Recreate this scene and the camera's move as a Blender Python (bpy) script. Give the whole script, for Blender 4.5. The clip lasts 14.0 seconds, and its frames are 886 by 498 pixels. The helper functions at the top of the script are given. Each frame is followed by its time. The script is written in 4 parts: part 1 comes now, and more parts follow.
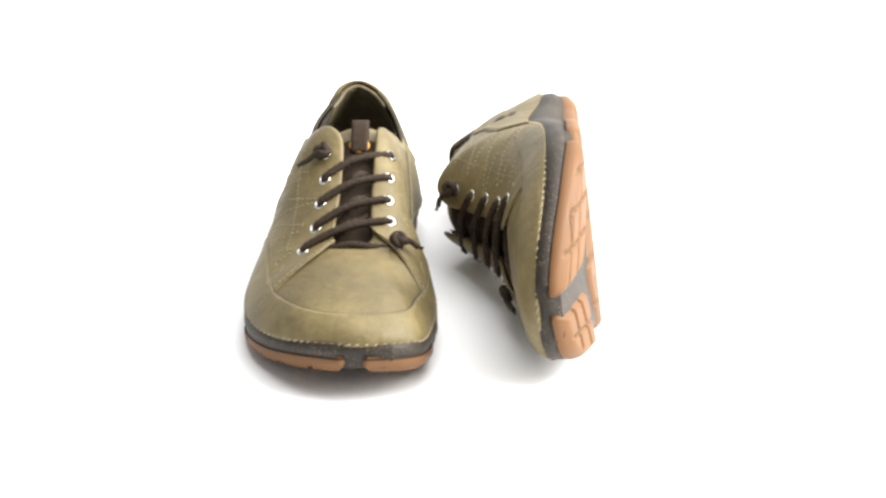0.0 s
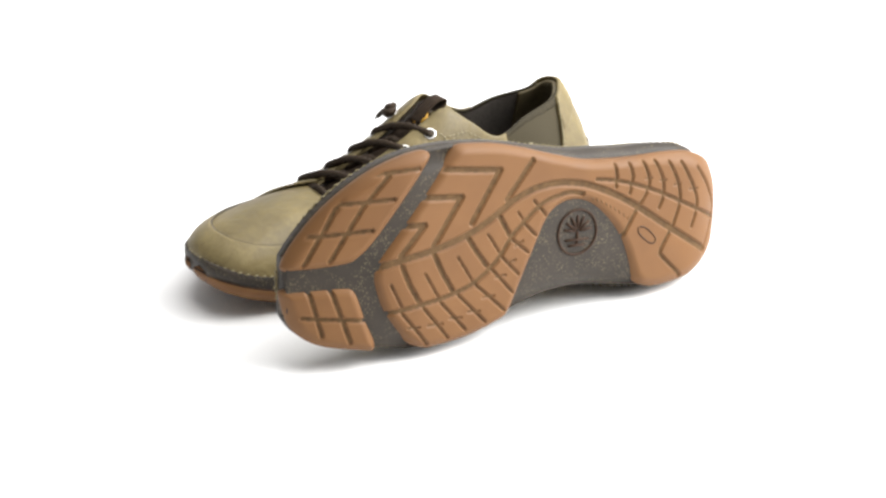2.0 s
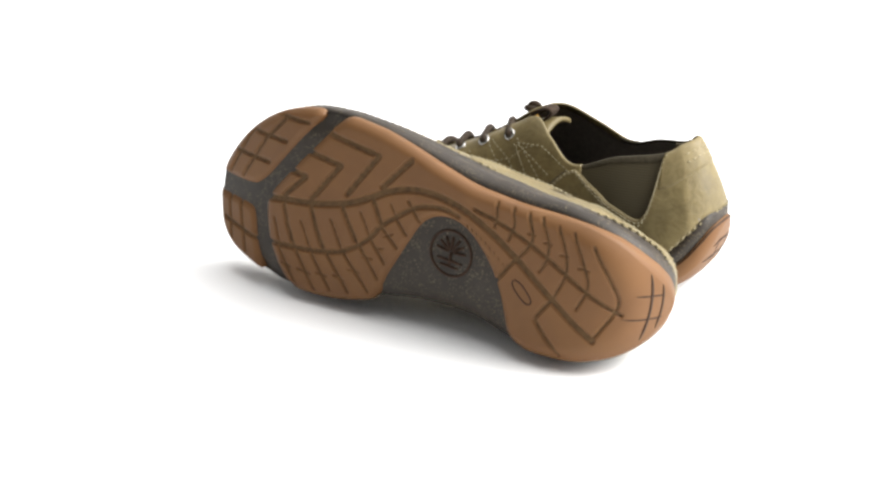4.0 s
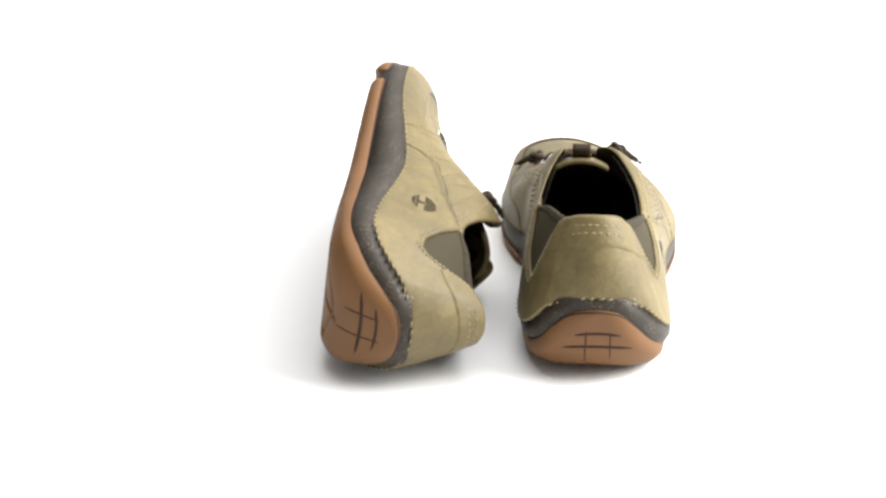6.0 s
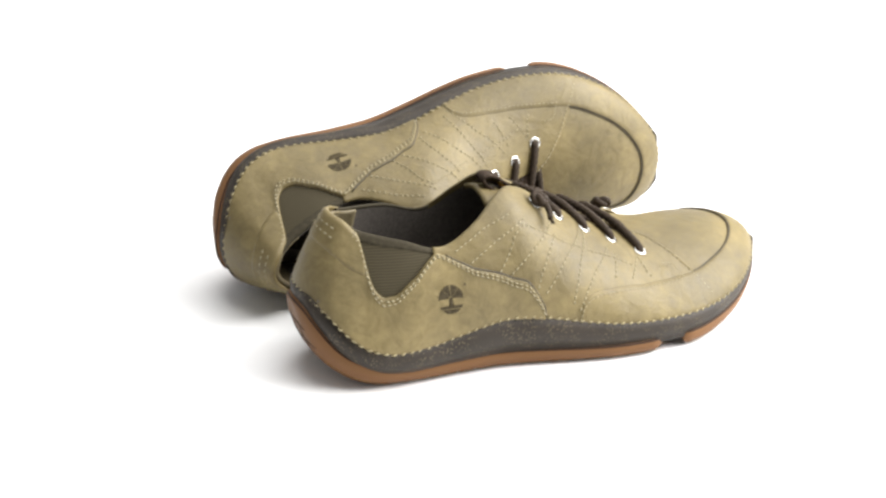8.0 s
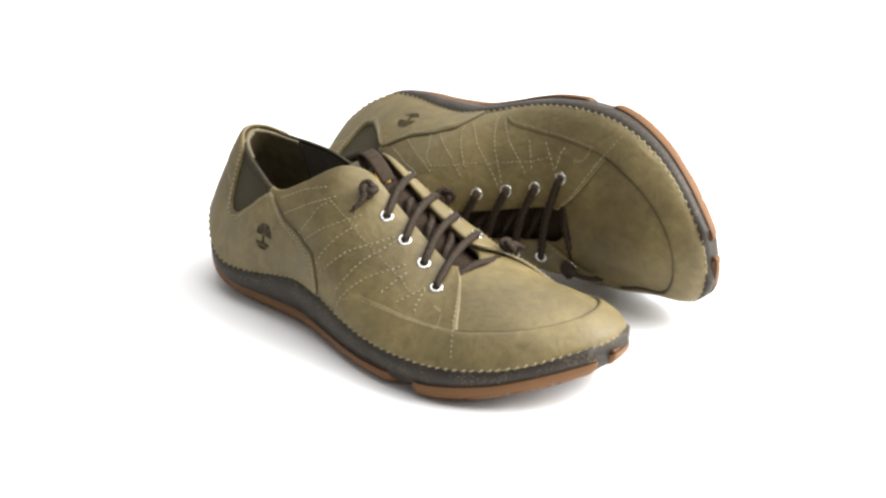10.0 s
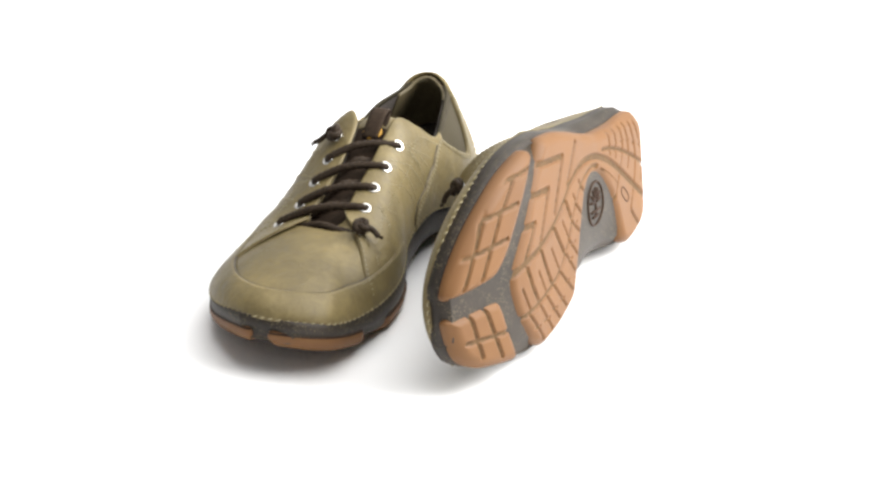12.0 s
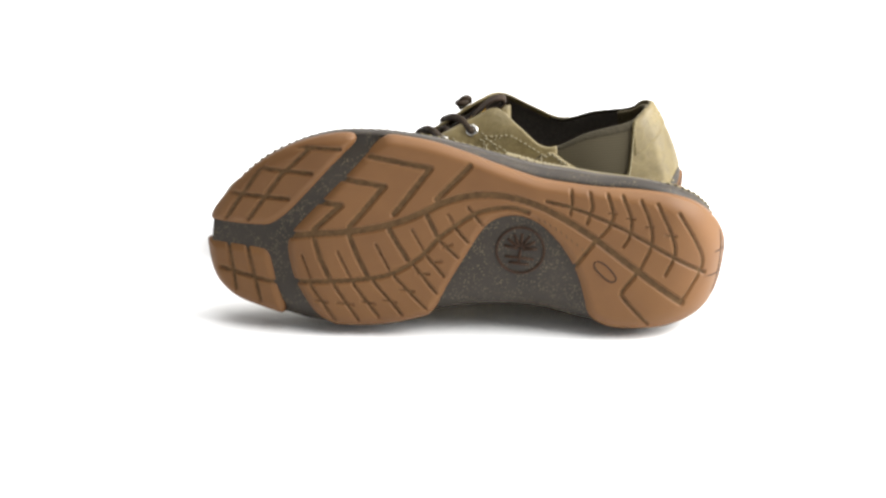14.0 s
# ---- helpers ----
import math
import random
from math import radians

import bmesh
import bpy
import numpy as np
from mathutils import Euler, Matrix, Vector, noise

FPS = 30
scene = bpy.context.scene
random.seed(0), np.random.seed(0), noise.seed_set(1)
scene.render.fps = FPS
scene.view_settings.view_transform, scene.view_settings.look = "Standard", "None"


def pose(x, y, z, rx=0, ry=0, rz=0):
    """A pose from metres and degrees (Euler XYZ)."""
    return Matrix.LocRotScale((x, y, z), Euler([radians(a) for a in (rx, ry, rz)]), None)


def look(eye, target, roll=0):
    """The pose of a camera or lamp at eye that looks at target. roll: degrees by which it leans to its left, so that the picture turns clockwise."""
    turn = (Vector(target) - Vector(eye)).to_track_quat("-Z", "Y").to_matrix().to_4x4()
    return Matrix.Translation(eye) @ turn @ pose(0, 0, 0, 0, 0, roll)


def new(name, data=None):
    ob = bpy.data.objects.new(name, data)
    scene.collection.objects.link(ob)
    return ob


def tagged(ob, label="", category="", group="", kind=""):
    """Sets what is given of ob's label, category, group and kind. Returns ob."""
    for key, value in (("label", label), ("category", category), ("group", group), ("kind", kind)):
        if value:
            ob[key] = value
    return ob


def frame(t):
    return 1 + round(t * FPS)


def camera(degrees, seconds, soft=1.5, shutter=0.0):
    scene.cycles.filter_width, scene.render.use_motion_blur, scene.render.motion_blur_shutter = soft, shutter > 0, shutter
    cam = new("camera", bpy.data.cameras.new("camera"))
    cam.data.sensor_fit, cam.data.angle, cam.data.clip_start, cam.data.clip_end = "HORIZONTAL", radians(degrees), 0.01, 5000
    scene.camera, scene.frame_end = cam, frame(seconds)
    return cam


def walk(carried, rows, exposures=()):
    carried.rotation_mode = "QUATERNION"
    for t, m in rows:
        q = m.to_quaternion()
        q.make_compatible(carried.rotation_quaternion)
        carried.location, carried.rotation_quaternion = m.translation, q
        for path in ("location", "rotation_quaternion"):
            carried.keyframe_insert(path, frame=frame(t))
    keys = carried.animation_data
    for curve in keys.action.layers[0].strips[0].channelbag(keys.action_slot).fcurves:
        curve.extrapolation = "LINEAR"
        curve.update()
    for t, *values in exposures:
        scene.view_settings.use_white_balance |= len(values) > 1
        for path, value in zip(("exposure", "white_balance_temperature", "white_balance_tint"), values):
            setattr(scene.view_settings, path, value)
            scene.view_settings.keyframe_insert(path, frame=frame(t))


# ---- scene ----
from mathutils.bvhtree import BVHTree
from mathutils.geometry import delaunay_2d_cdt

cam = camera(28.96, 14.0, soft=2.6)
EYE = Vector((0.0, -1.0, 0.457))
AIM = Vector((-0.01657 * 0.91747, 0.99986 * 0.91747, -0.39782))
walk(cam, [(0.0, look(EYE, EYE + AIM)), (14.0, look(EYE, EYE + AIM))], exposures=[(0.0, 0.40), (0.2, 0.08), (0.4, 0.0), (14.0, 0.0)])

# ---------------------------------------------------------------- light
world = bpy.data.worlds.new("studio")
scene.world = world
world.use_nodes = True
world.node_tree.nodes["Background"].inputs[0].default_value = (1.0, 1.0, 1.0, 1)
world.node_tree.nodes["Background"].inputs[1].default_value = 0.31


def softbox(name, eye, target, w, h, watts, colour):
    lamp = bpy.data.lights.new(name, "AREA")
    lamp.shape, lamp.size, lamp.size_y, lamp.energy, lamp.color = "RECTANGLE", w, h, watts, colour
    ob = new(name, lamp)
    ob.matrix_world = look(eye, target)
    return ob


softbox("overhead_softbox", (0.55, 0.30, 1.8), (0, 0.0, 0), 2.6, 2.4, 71, (1.0, 0.995, 0.985))
softbox("side_softbox", (1.42, -0.04, 0.95), (0, 0, 0.03), 1.4, 1.2, 78, (1.0, 0.995, 0.985))


# ---------------------------------------------------------------- materials
def material(name, base, rough=0.6, metal=0.0, spec=0.5):
    m = bpy.data.materials.new(name)
    m.use_nodes = True
    b = m.node_tree.nodes["Principled BSDF"]
    b.inputs["Base Color"].default_value = (*base, 1)
    b.inputs["Roughness"].default_value = rough
    b.inputs["Metallic"].default_value = metal
    b.inputs["Specular IOR Level"].default_value = spec
    return m


def noise_node(m, scale, detail=4, rough=0.55):
    t = m.node_tree
    if "Texture Coordinate" not in t.nodes:
        t.nodes.new("ShaderNodeTexCoord")
    n = t.nodes.new("ShaderNodeTexNoise")
    n.inputs["Scale"].default_value, n.inputs["Detail"].default_value, n.inputs["Roughness"].default_value = scale, detail, rough
    t.links.new(t.nodes["Texture Coordinate"].outputs["Object"], n.inputs["Vector"])
    return n


def ramp(m, source, stops):
    r = m.node_tree.nodes.new("ShaderNodeValToRGB")
    m.node_tree.links.new(source, r.inputs[0])
    el = r.color_ramp.elements
    while len(el) < len(stops):
        el.new(0.5)
    for e, (p, c) in zip(el, stops):
        e.position, e.color = p, (*c, 1)
    return r.outputs[0]


def mixed(m, kind, factor, a, b):
    x = m.node_tree.nodes.new("ShaderNodeMix")
    x.data_type, x.blend_type = "RGBA", kind
    for sock, val in ((x.inputs[0], factor), (x.inputs[6], a), (x.inputs[7], b)):
        if hasattr(val, "is_linked"):
            m.node_tree.links.new(val, sock)
        elif isinstance(val, tuple):
            sock.default_value = (*val, 1)
        else:
            sock.default_value = val
    return x.outputs[2]


def bump(m, height, strength, distance, normal=None):
    b = m.node_tree.nodes.new("ShaderNodeBump")
    b.inputs["Strength"].default_value, b.inputs["Distance"].default_value = strength, distance
    m.node_tree.links.new(height, b.inputs["Height"])
    if normal:
        m.node_tree.links.new(normal, b.inputs["Normal"])
    return b.outputs[0]


def wire(m, colour=None, rough=None, normal=None):
    b = m.node_tree.nodes["Principled BSDF"]
    for name, val in (("Base Color", colour), ("Roughness", rough), ("Normal", normal)):
        if val:
            m.node_tree.links.new(val, b.inputs[name])
    return m


def leather_material(name, base):
    m = material(name, base, 0.62, spec=0.35)
    big, mid, pore = noise_node(m, 22, 4, 0.6), noise_node(m, 130, 6, 0.65), noise_node(m, 1700, 3)
    mid.inputs["Distortion"].default_value = 0.8
    crease = noise_node(m, 46, 3, 0.5)
    crease.inputs["Distortion"].default_value = 2.2
    lo, hi = tuple(c * 0.76 for c in base), tuple(min(c * 1.18, 1) for c in base)
    a = ramp(m, big.outputs[0], [(0.35, lo), (0.65, hi)])
    b = ramp(m, mid.outputs[0], [(0.30, (0.70, 0.68, 0.64)), (0.68, (1.15, 1.14, 1.12))])
    c = ramp(m, crease.outputs[0], [(0.47, (1, 1, 1)), (0.50, (0.86, 0.84, 0.80)), (0.53, (1, 1, 1))])
    col = mixed(m, "MULTIPLY", 0.55, mixed(m, "MULTIPLY", 0.75, a, b), c)
    r = ramp(m, mid.outputs[0], [(0.3, (0.42,) * 3), (0.75, (0.64,) * 3)])
    n = bump(m, pore.outputs[0], 0.25, 0.0004)
    n = bump(m, mid.outputs[0], 0.3, 0.0010, n)
    n = bump(m, crease.outputs[0], 0.25, 0.0022, n)
    return wire(m, col, r, n)


LEATHER = leather_material("olive_nubuck", (0.162, 0.126, 0.0545))


def rubber_material():
    m = material("gum_rubber", (0.42, 0.19, 0.10), 0.55, spec=0.25)
    big, fine = noise_node(m, 30, 3), noise_node(m, 900, 2)
    col = ramp(m, big.outputs[0], [(0.3, (0.132, 0.061, 0.0215)), (0.7, (0.160, 0.076, 0.0275))])
    return wire(m, col, ramp(m, big.outputs[0], [(0.3, (0.50,) * 3), (0.7, (0.62,) * 3)]), bump(m, fine.outputs[0], 0.08, 0.0003))


def midsole_material():
    m = material("speckled_cork_rubber", (0.06, 0.052, 0.042), 0.56, spec=0.3)
    v = m.node_tree.nodes.new("ShaderNodeTexVoronoi")
    v.inputs["Scale"].default_value = 700
    v.inputs["Randomness"].default_value = 1.0
    spread = noise_node(m, 110, 2)
    m.node_tree.links.new(m.node_tree.nodes["Texture Coordinate"].outputs["Object"], v.inputs["Vector"])
    dots = ramp(m, v.outputs["Distance"], [(0.18, (1, 1, 1)), (0.36, (0, 0, 0))])
    keep = ramp(m, spread.outputs[0], [(0.40, (0, 0, 0)), (0.55, (1, 1, 1))])
    fac = mixed(m, "MULTIPLY", 1.0, dots, keep)
    big = noise_node(m, 40, 3)
    base = ramp(m, big.outputs[0], [(0.3, (0.022, 0.017, 0.012)), (0.7, (0.034, 0.026, 0.019))])
    col = mixed(m, "MIX", fac, base, (0.115, 0.090, 0.052))
    return wire(m, col, None, bump(m, noise_node(m, 600, 3).outputs[0], 0.15, 0.0004))


def cloth_material(name, base, scale, rough=0.85):
    m = material(name, base, rough, spec=0.2)
    n = noise_node(m, scale, 3)
    col = ramp(m, n.outputs[0], [(0.3, tuple(c * 0.75 for c in base)), (0.7, tuple(c * 1.2 for c in base))])
    return wire(m, col, None, bump(m, n.outputs[0], 0.4, 0.0006))


def ribbed_material(name, base):
    m = material(name, base, 0.8, spec=0.2)
    n = noise_node(m, 40, 2)
    w = m.node_tree.nodes.new("ShaderNodeTexWave")
    w.bands_direction = "Z"
    w.inputs["Scale"].default_value, w.inputs["Distortion"].default_value = 210, 1.6
    m.node_tree.links.new(m.node_tree.nodes["Texture Coordinate"].outputs["Object"], w.inputs["Vector"])
    col = ramp(m, w.outputs["Fac"], [(0.2, tuple(c * 0.80 for c in base)), (0.8, tuple(c * 1.12 for c in base))])
    return wire(m, col, None, bump(m, w.outputs["Fac"], 0.2, 0.0003))


def lace_material():
    m = material("waxed_lace", (0.032, 0.023, 0.016), 0.62, spec=0.2)
    v = m.node_tree.nodes.new("ShaderNodeTexVoronoi")
    v.inputs["Scale"].default_value = 1100
    noise_node(m, 10)
    m.node_tree.links.new(m.node_tree.nodes["Texture Coordinate"].outputs["Object"], v.inputs["Vector"])
    col = ramp(m, v.outputs["Distance"], [(0.0, (0.062, 0.040, 0.022)), (0.6, (0.022, 0.014, 0.008))])
    return wire(m, col, None, bump(m, v.outputs["Distance"], 0.6, 0.0006))


RUBBER = rubber_material()
MIDSOLE = midsole_material()
SHADE_AND_MARKS = cloth_material("shade_and_mark_brown", (0.034, 0.017, 0.009), 300, 0.7)
# Darker brown than the tread, for groove floors and lettering.
GROOVE = cloth_material("dark_groove_rubber", (0.100, 0.056, 0.023), 300, 0.7)
GORE = ribbed_material("elastic_gore", (0.050, 0.041, 0.023))
LINING = cloth_material("dark_lining", (0.115, 0.102, 0.090), 500, 0.32)
LINING.node_tree.nodes["Principled BSDF"].inputs["Specular IOR Level"].default_value = 0.6
HEEL_LINING = leather_material("olive_lining", (0.140, 0.114, 0.064))
TONGUE = cloth_material("brown_tongue", (0.032, 0.020, 0.012), 500)
LACE = lace_material()
METAL = material("bright_eyelet", (0.62, 0.61, 0.58), 0.26, 1.0)
DARK_METAL = material("eyelet_bore", (0.02, 0.02, 0.02), 0.5)
THREAD = cloth_material("pale_thread", (0.32, 0.28, 0.18), 900)
CORD = cloth_material("waxed_rim_cord", (0.29, 0.245, 0.14), 900)
BINDING = cloth_material("gore_binding", (0.040, 0.033, 0.020), 400)
EDGE = leather_material("dark_edge_and_gap_shade", (0.055, 0.043, 0.024))
PRINT = cloth_material("dark_print", (0.092, 0.073, 0.042), 700, 0.7)
GOLD = material("orange_embroidery", (0.62, 0.33, 0.03), 0.6)
PAPER = material("white_sweep", (0.90, 0.90, 0.90), 0.55, spec=0.3)
wire(PAPER, ramp(PAPER, noise_node(PAPER, 3, 3).outputs[0], [(0.3, (0.885, 0.885, 0.885)), (0.7, (0.91, 0.91, 0.91))]))

# ---------------------------------------------------------------- structure: white sweep and plain studio shell
bm = bmesh.new()
prof = [(-3.0, 0.0), (1.6, 0.0)] + [(1.6 + 0.8 * math.sin(a), 0.8 - 0.8 * math.cos(a)) for a in np.linspace(0.1, math.pi / 2, 14)] + [(2.4, 2.6)]
cols = [[bm.verts.new((x, y, z)) for y, z in prof] for x in (-3.0, 3.0)]
for i in range(len(prof) - 1):
    f = bm.faces.new((cols[0][i], cols[1][i], cols[1][i + 1], cols[0][i + 1]))
    f.smooth = True
me = bpy.data.meshes.new("backdrop")
bm.to_mesh(me)
me.materials.append(PAPER)
tagged(new("backdrop", me), "seamless white paper sweep on the studio floor", "backdrop", kind="structure")


# ---------------------------------------------------------------- shoe geometry
# Shoe space: u from heel to toe, v towards the outer side, w up from the ground (metres).
def curve(xs, ys):
    """A smooth monotone curve through the stations."""
    x, y = np.array(xs, float), np.array(ys, float)
    d = np.diff(y) / np.diff(x)
    m = np.concatenate(([d[0]], np.where(d[:-1] * d[1:] > 0, 2 * d[:-1] * d[1:] / np.where(d[:-1] + d[1:] == 0, 1, d[:-1] + d[1:]), 0), [d[-1]]))

    def value(q):
        q = np.clip(np.asarray(q, float), x[0], x[-1])
        i = np.clip(np.searchsorted(x, q) - 1, 0, len(x) - 2)
        h = x[i + 1] - x[i]
        s = (q - x[i]) / h
        return ((1 + 2 * s) * (1 - s) ** 2 * y[i] + s * (1 - s) ** 2 * h * m[i] + s * s * (3 - 2 * s) * y[i + 1] + s * s * (s - 1) * h * m[i + 1])
    return value


HEEL_U, TOE_U = 0.0025, 0.3118
outer_edge = curve([.0025, .0042, .0095, .0180, .0305, .0456, .061, .0875, .114, .140, .167, .188, .210, .227, .2376, .253, .271, .287, .299, .306, .310, .3118],
                   [.0080, .0165, .0275, .0372, .0445, .0480, .0486, .0474, .0480, .053, .060, .0638, .0648, .0636, .0620, .0570, .0470, .0336, .0196, .0090, .001, -.0100])
inner_edge = curve([.0025, .0042, .0100, .0170, .0280, .042, .063, .085, .110, .140, .165, .185, .203, .2245, .241, .258, .271, .288, .300, .3065, .3103, .3118],
                   [.0065, -.004, -.0160, -.0225, -.028, -.0322, -.0345, -.0330, -.0305, -.0315, -.0360, -.0438, -.049, -.0518, -.0522, -.0505, -.0490, -.0462, -.0402, -.0322, -.0222, -.0100])
rim_height = curve([.0025, .0075, .0150, .0240, .036, .052, .070, .0855, .102, .119, .131, .150, .165, .186, .207, .2285, .254, .270, .285, .300, .3118],
                   [.0490, .0565, .0490, .0370, .0275, .0235, .0245, .0270, .0305, .0330, .0325, .0295, .0268, .0235, .0220, .0218, .0230, .0250, .0285, .0335, .0370])
swell = curve([0, .0085, .03, .06, .10, .135, .18, .25, .295, .3095, .32], [0, 0, .0018, .0040, .0046, .0028, .0002, -.0012, -.0024, 0, 0])
pad_top = curve([.0025, .0055, .0100, .020, .032, .050, .066, .116, .150, .190, .227, .270, .290, .305, .3118], [.0495, .0462, .0385, .0254, .0182, .0150, .0130, .0116, .0106, .0098, .0104, .0165, .0222, .0272, .0292])


def under(u):
    """Height of the sole's underside: flat waist, rounded heel, sprung toe."""
    u = np.asarray(u, float)
    x = np.clip((.048 - u) / .0457, 0, .995)
    return .0005 + .047 * (1 - (1 - x ** 2.3) ** (1 / 2.3)) + .0175 * np.clip((u - .235) / .07, 0, 1.2) ** 1.6


def mesh_of(name, verts, faces, mirror, mat, smooth=True, slots=None, sag=0.0, size=1.0):
    """A mesh from arrays, mirrored for the right foot."""
    v = np.array(verts, float)
    v[:, 2] -= sag * (1 + .9 * np.clip((v[:, 0] - .13) / .06, 0, 1)) * np.clip((v[:, 2] - .028) / .050, 0, 1.2)
    v = v * size
    if mirror:
        v = v * np.array([1, -1, 1])
        faces = [tuple(reversed(f)) for f in faces]
    me = bpy.data.meshes.new(name)
    me.from_pydata(v.tolist(), [], [tuple(int(i) for i in f) for f in faces])
    me.update()
    if smooth:
        me.shade_smooth()
    for m in (mat if isinstance(mat, (list, tuple)) else [mat]):
        me.materials.append(m)
    if slots:
        me.polygons.foreach_set("material_index", slots)
    return me


def part(name, me, parent, label=""):
    ob = new(name, me)
    ob.parent = parent
    return tagged(ob, label)


def grid_faces(rows, cols, closed=False):
    f = []
    for i in range(rows - 1):
        for j in range(cols if closed else cols - 1):
            k = (j + 1) % cols
            f.append((i * cols + j, i * cols + k, (i + 1) * cols + k, (i + 1) * cols + j))
    return f


def slab(top, bottom, flip=False):
    """A thick sheet between two equal grids of points (rows, cols, 3)."""
    r, c, _ = top.shape
    n = r * c
    faces = grid_faces(r, c)
    back = [tuple(n + i for i in reversed(f)) for f in faces]
    edge = [j for j in range(c)] + [i * c + c - 1 for i in range(1, r)] + [(r - 1) * c + j for j in range(c - 2, -1, -1)] + [i * c for i in range(r - 2, 0, -1)]
    rim = [(edge[(k + 1) % len(edge)], edge[k], edge[k] + n, edge[(k + 1) % len(edge)] + n) for k in range(len(edge))]
    allf = faces + back + rim
    if flip:
        allf = [tuple(reversed(f)) for f in allf]
    return np.concatenate((top.reshape(-1, 3), bottom.reshape(-1, 3))), allf


def tube(points, radius, sides=10, ends=True, twist=0.0):
    """A round cord along points; radius one number or one a point."""
    p = np.array(points, float)
    r = np.broadcast_to(np.asarray(radius, float), (len(p),))
    tan = np.gradient(p, axis=0)
    tan /= np.linalg.norm(tan, axis=1)[:, None] + 1e-12
    side = np.cross(tan[0], (0.3, 0.2, 0.93))
    side /= np.linalg.norm(side)
    verts = []
    run = np.concatenate(([0], np.cumsum(np.linalg.norm(np.diff(p, axis=0), axis=1))))
    for q, t, rad, way in zip(p, tan, r, run):
        side = side - t * np.dot(side, t)
        side /= np.linalg.norm(side) + 1e-12
        up = np.cross(t, side)
        for k in range(sides):
            a = 2 * math.pi * k / sides
            rr = rad * (1 + (.15 * math.cos(4 * a - way * twist) if twist else 0))
            verts.append(q + rr * (math.cos(a) * side + math.sin(a) * up))
    faces = grid_faces(len(p), sides, True)
    if ends:
        faces += [tuple(reversed(range(sides))), tuple(range((len(p) - 1) * sides, len(p) * sides))]
    return np.array(verts), faces


def merged(pieces):
    verts, faces, n = [], [], 0
    for v, f in pieces:
        verts.append(np.asarray(v))
        faces += [tuple(i + n for i in q) for q in f]
        n += len(v)
    return np.concatenate(verts), faces


def spline(points, count):
    """Catmull-Rom through the points."""
    p = np.array(points, float)
    p = np.concatenate(([2 * p[0] - p[1]], p, [2 * p[-1] - p[-2]]))
    out = []
    for s in np.linspace(0, len(p) - 3 - 1e-9, count):
        i, t = int(s), s - int(s)
        a, b, c, d = p[i:i + 4]
        out.append(0.5 * (2 * b + (c - a) * t + (2 * a - 5 * b + 4 * c - d) * t * t + (3 * b - a - 3 * c + d) * t ** 3))
    return np.array(out)


# ---- the last: a skin from the sole's rim up to the opening
# outer side: rim u, opening (u, v, w), fullness
OUTER = [(.0072, .0275, .0065, .0970, 1.25), (.0160, .0310, .0152, .0952, 1.12), (.034, .0405, .0214, .0892, 1.08), (.056, .0620, .0300, .0835, 1.28),
         (.082, .0840, .0335, .0768, 1.6), (.108, .1050, .0300, .0865, 1.65), (.132, .1250, .0185, .0985, 1.7), (.150, .1400, .0090, .0955, 1.58),
         (.170, .1620, .0080, .0805, 1.44), (.192, .1830, .0090, .0683, 1.40), (.214, .2030, .0105, .0578, 1.38), (.240, .2110, .0095, .0548, 1.40),
         (.268, .2135, .0060, .0545, 1.6), (.295, .2140, .0020, .0545, 1.88)]
INNER = [(.3095, .2140, -.0015, .0545, 2.12), (.295, .2135, -.0050, .0545, 1.98), (.272, .2115, -.0090, .0552, 1.7), (.245, .2070, -.0125, .0577, 1.72),
         (.218, .1990, -.0120, .0615, 1.78), (.196, .1810, -.0110, .0705, 1.9), (.174, .1620, -.0110, .0802, 2.0), (.152, .1430, -.0115, .0912, 2.15),
         (.134, .1280, -.0125, .0985, 2.1), (.115, .1140, -.0205, .0895, 1.8), (.094, .0950, -.0260, .0772, 1.6), (.066, .0690, -.0205, .0858, 1.5),
         (.038, .0420, -.0118, .0906, 1.25), (.0160, .0320, -.0030, .0950, 1.18)]
STATIONS = []
for k, (ub, ut, vt, wt, n) in enumerate(OUTER + INNER):
    outer = k < len(OUTER)
    vb = float(outer_edge(ub) + swell(ub)) if outer else float(inner_edge(ub) - swell(ub) * 0.4)
    STATIONS.append((ub, vb, float(rim_height(ub)) - .001, ut, vt, wt, n))
STATIONS = np.array(STATIONS)
NP, NH = 420, 61


def looped(table, count):
    p = np.concatenate((table[-1:], table, table[:2]))
    out = []
    for s in np.arange(count) * len(table) / count:
        i, t = int(s), s - int(s)
        a, b, c, d = p[i:i + 4]
        out.append(0.5 * (2 * b + (c - a) * t + (2 * a - 5 * b + 4 * c - d) * t * t + (3 * b - a - 3 * c + d) * t ** 3))
    return np.array(out)


RING = looped(STATIONS, NP)
RING[:, 0] = np.clip(RING[:, 0], .0072, .3095)
spread = RING[:, 0] - .0047 * np.clip((.040 - RING[:, 0]) / .0328, 0, 1) + .0023 * np.clip((RING[:, 0] - .280) / .0295, 0, 1)
inset = curve([0, .120, .150, .190, .250, .300, .320], [0, 0, .0010, .0022, .0022, .0011, .0006])(RING[:, 0])
RING[:, 1] = np.where(np.arange(NP) < NP / 2, outer_edge(spread) + swell(RING[:, 0]) * 0.28 - inset, inner_edge(spread) - swell(RING[:, 0]) * 0.3 + inset)
RING[:, 2] = rim_height(RING[:, 0]) - .001
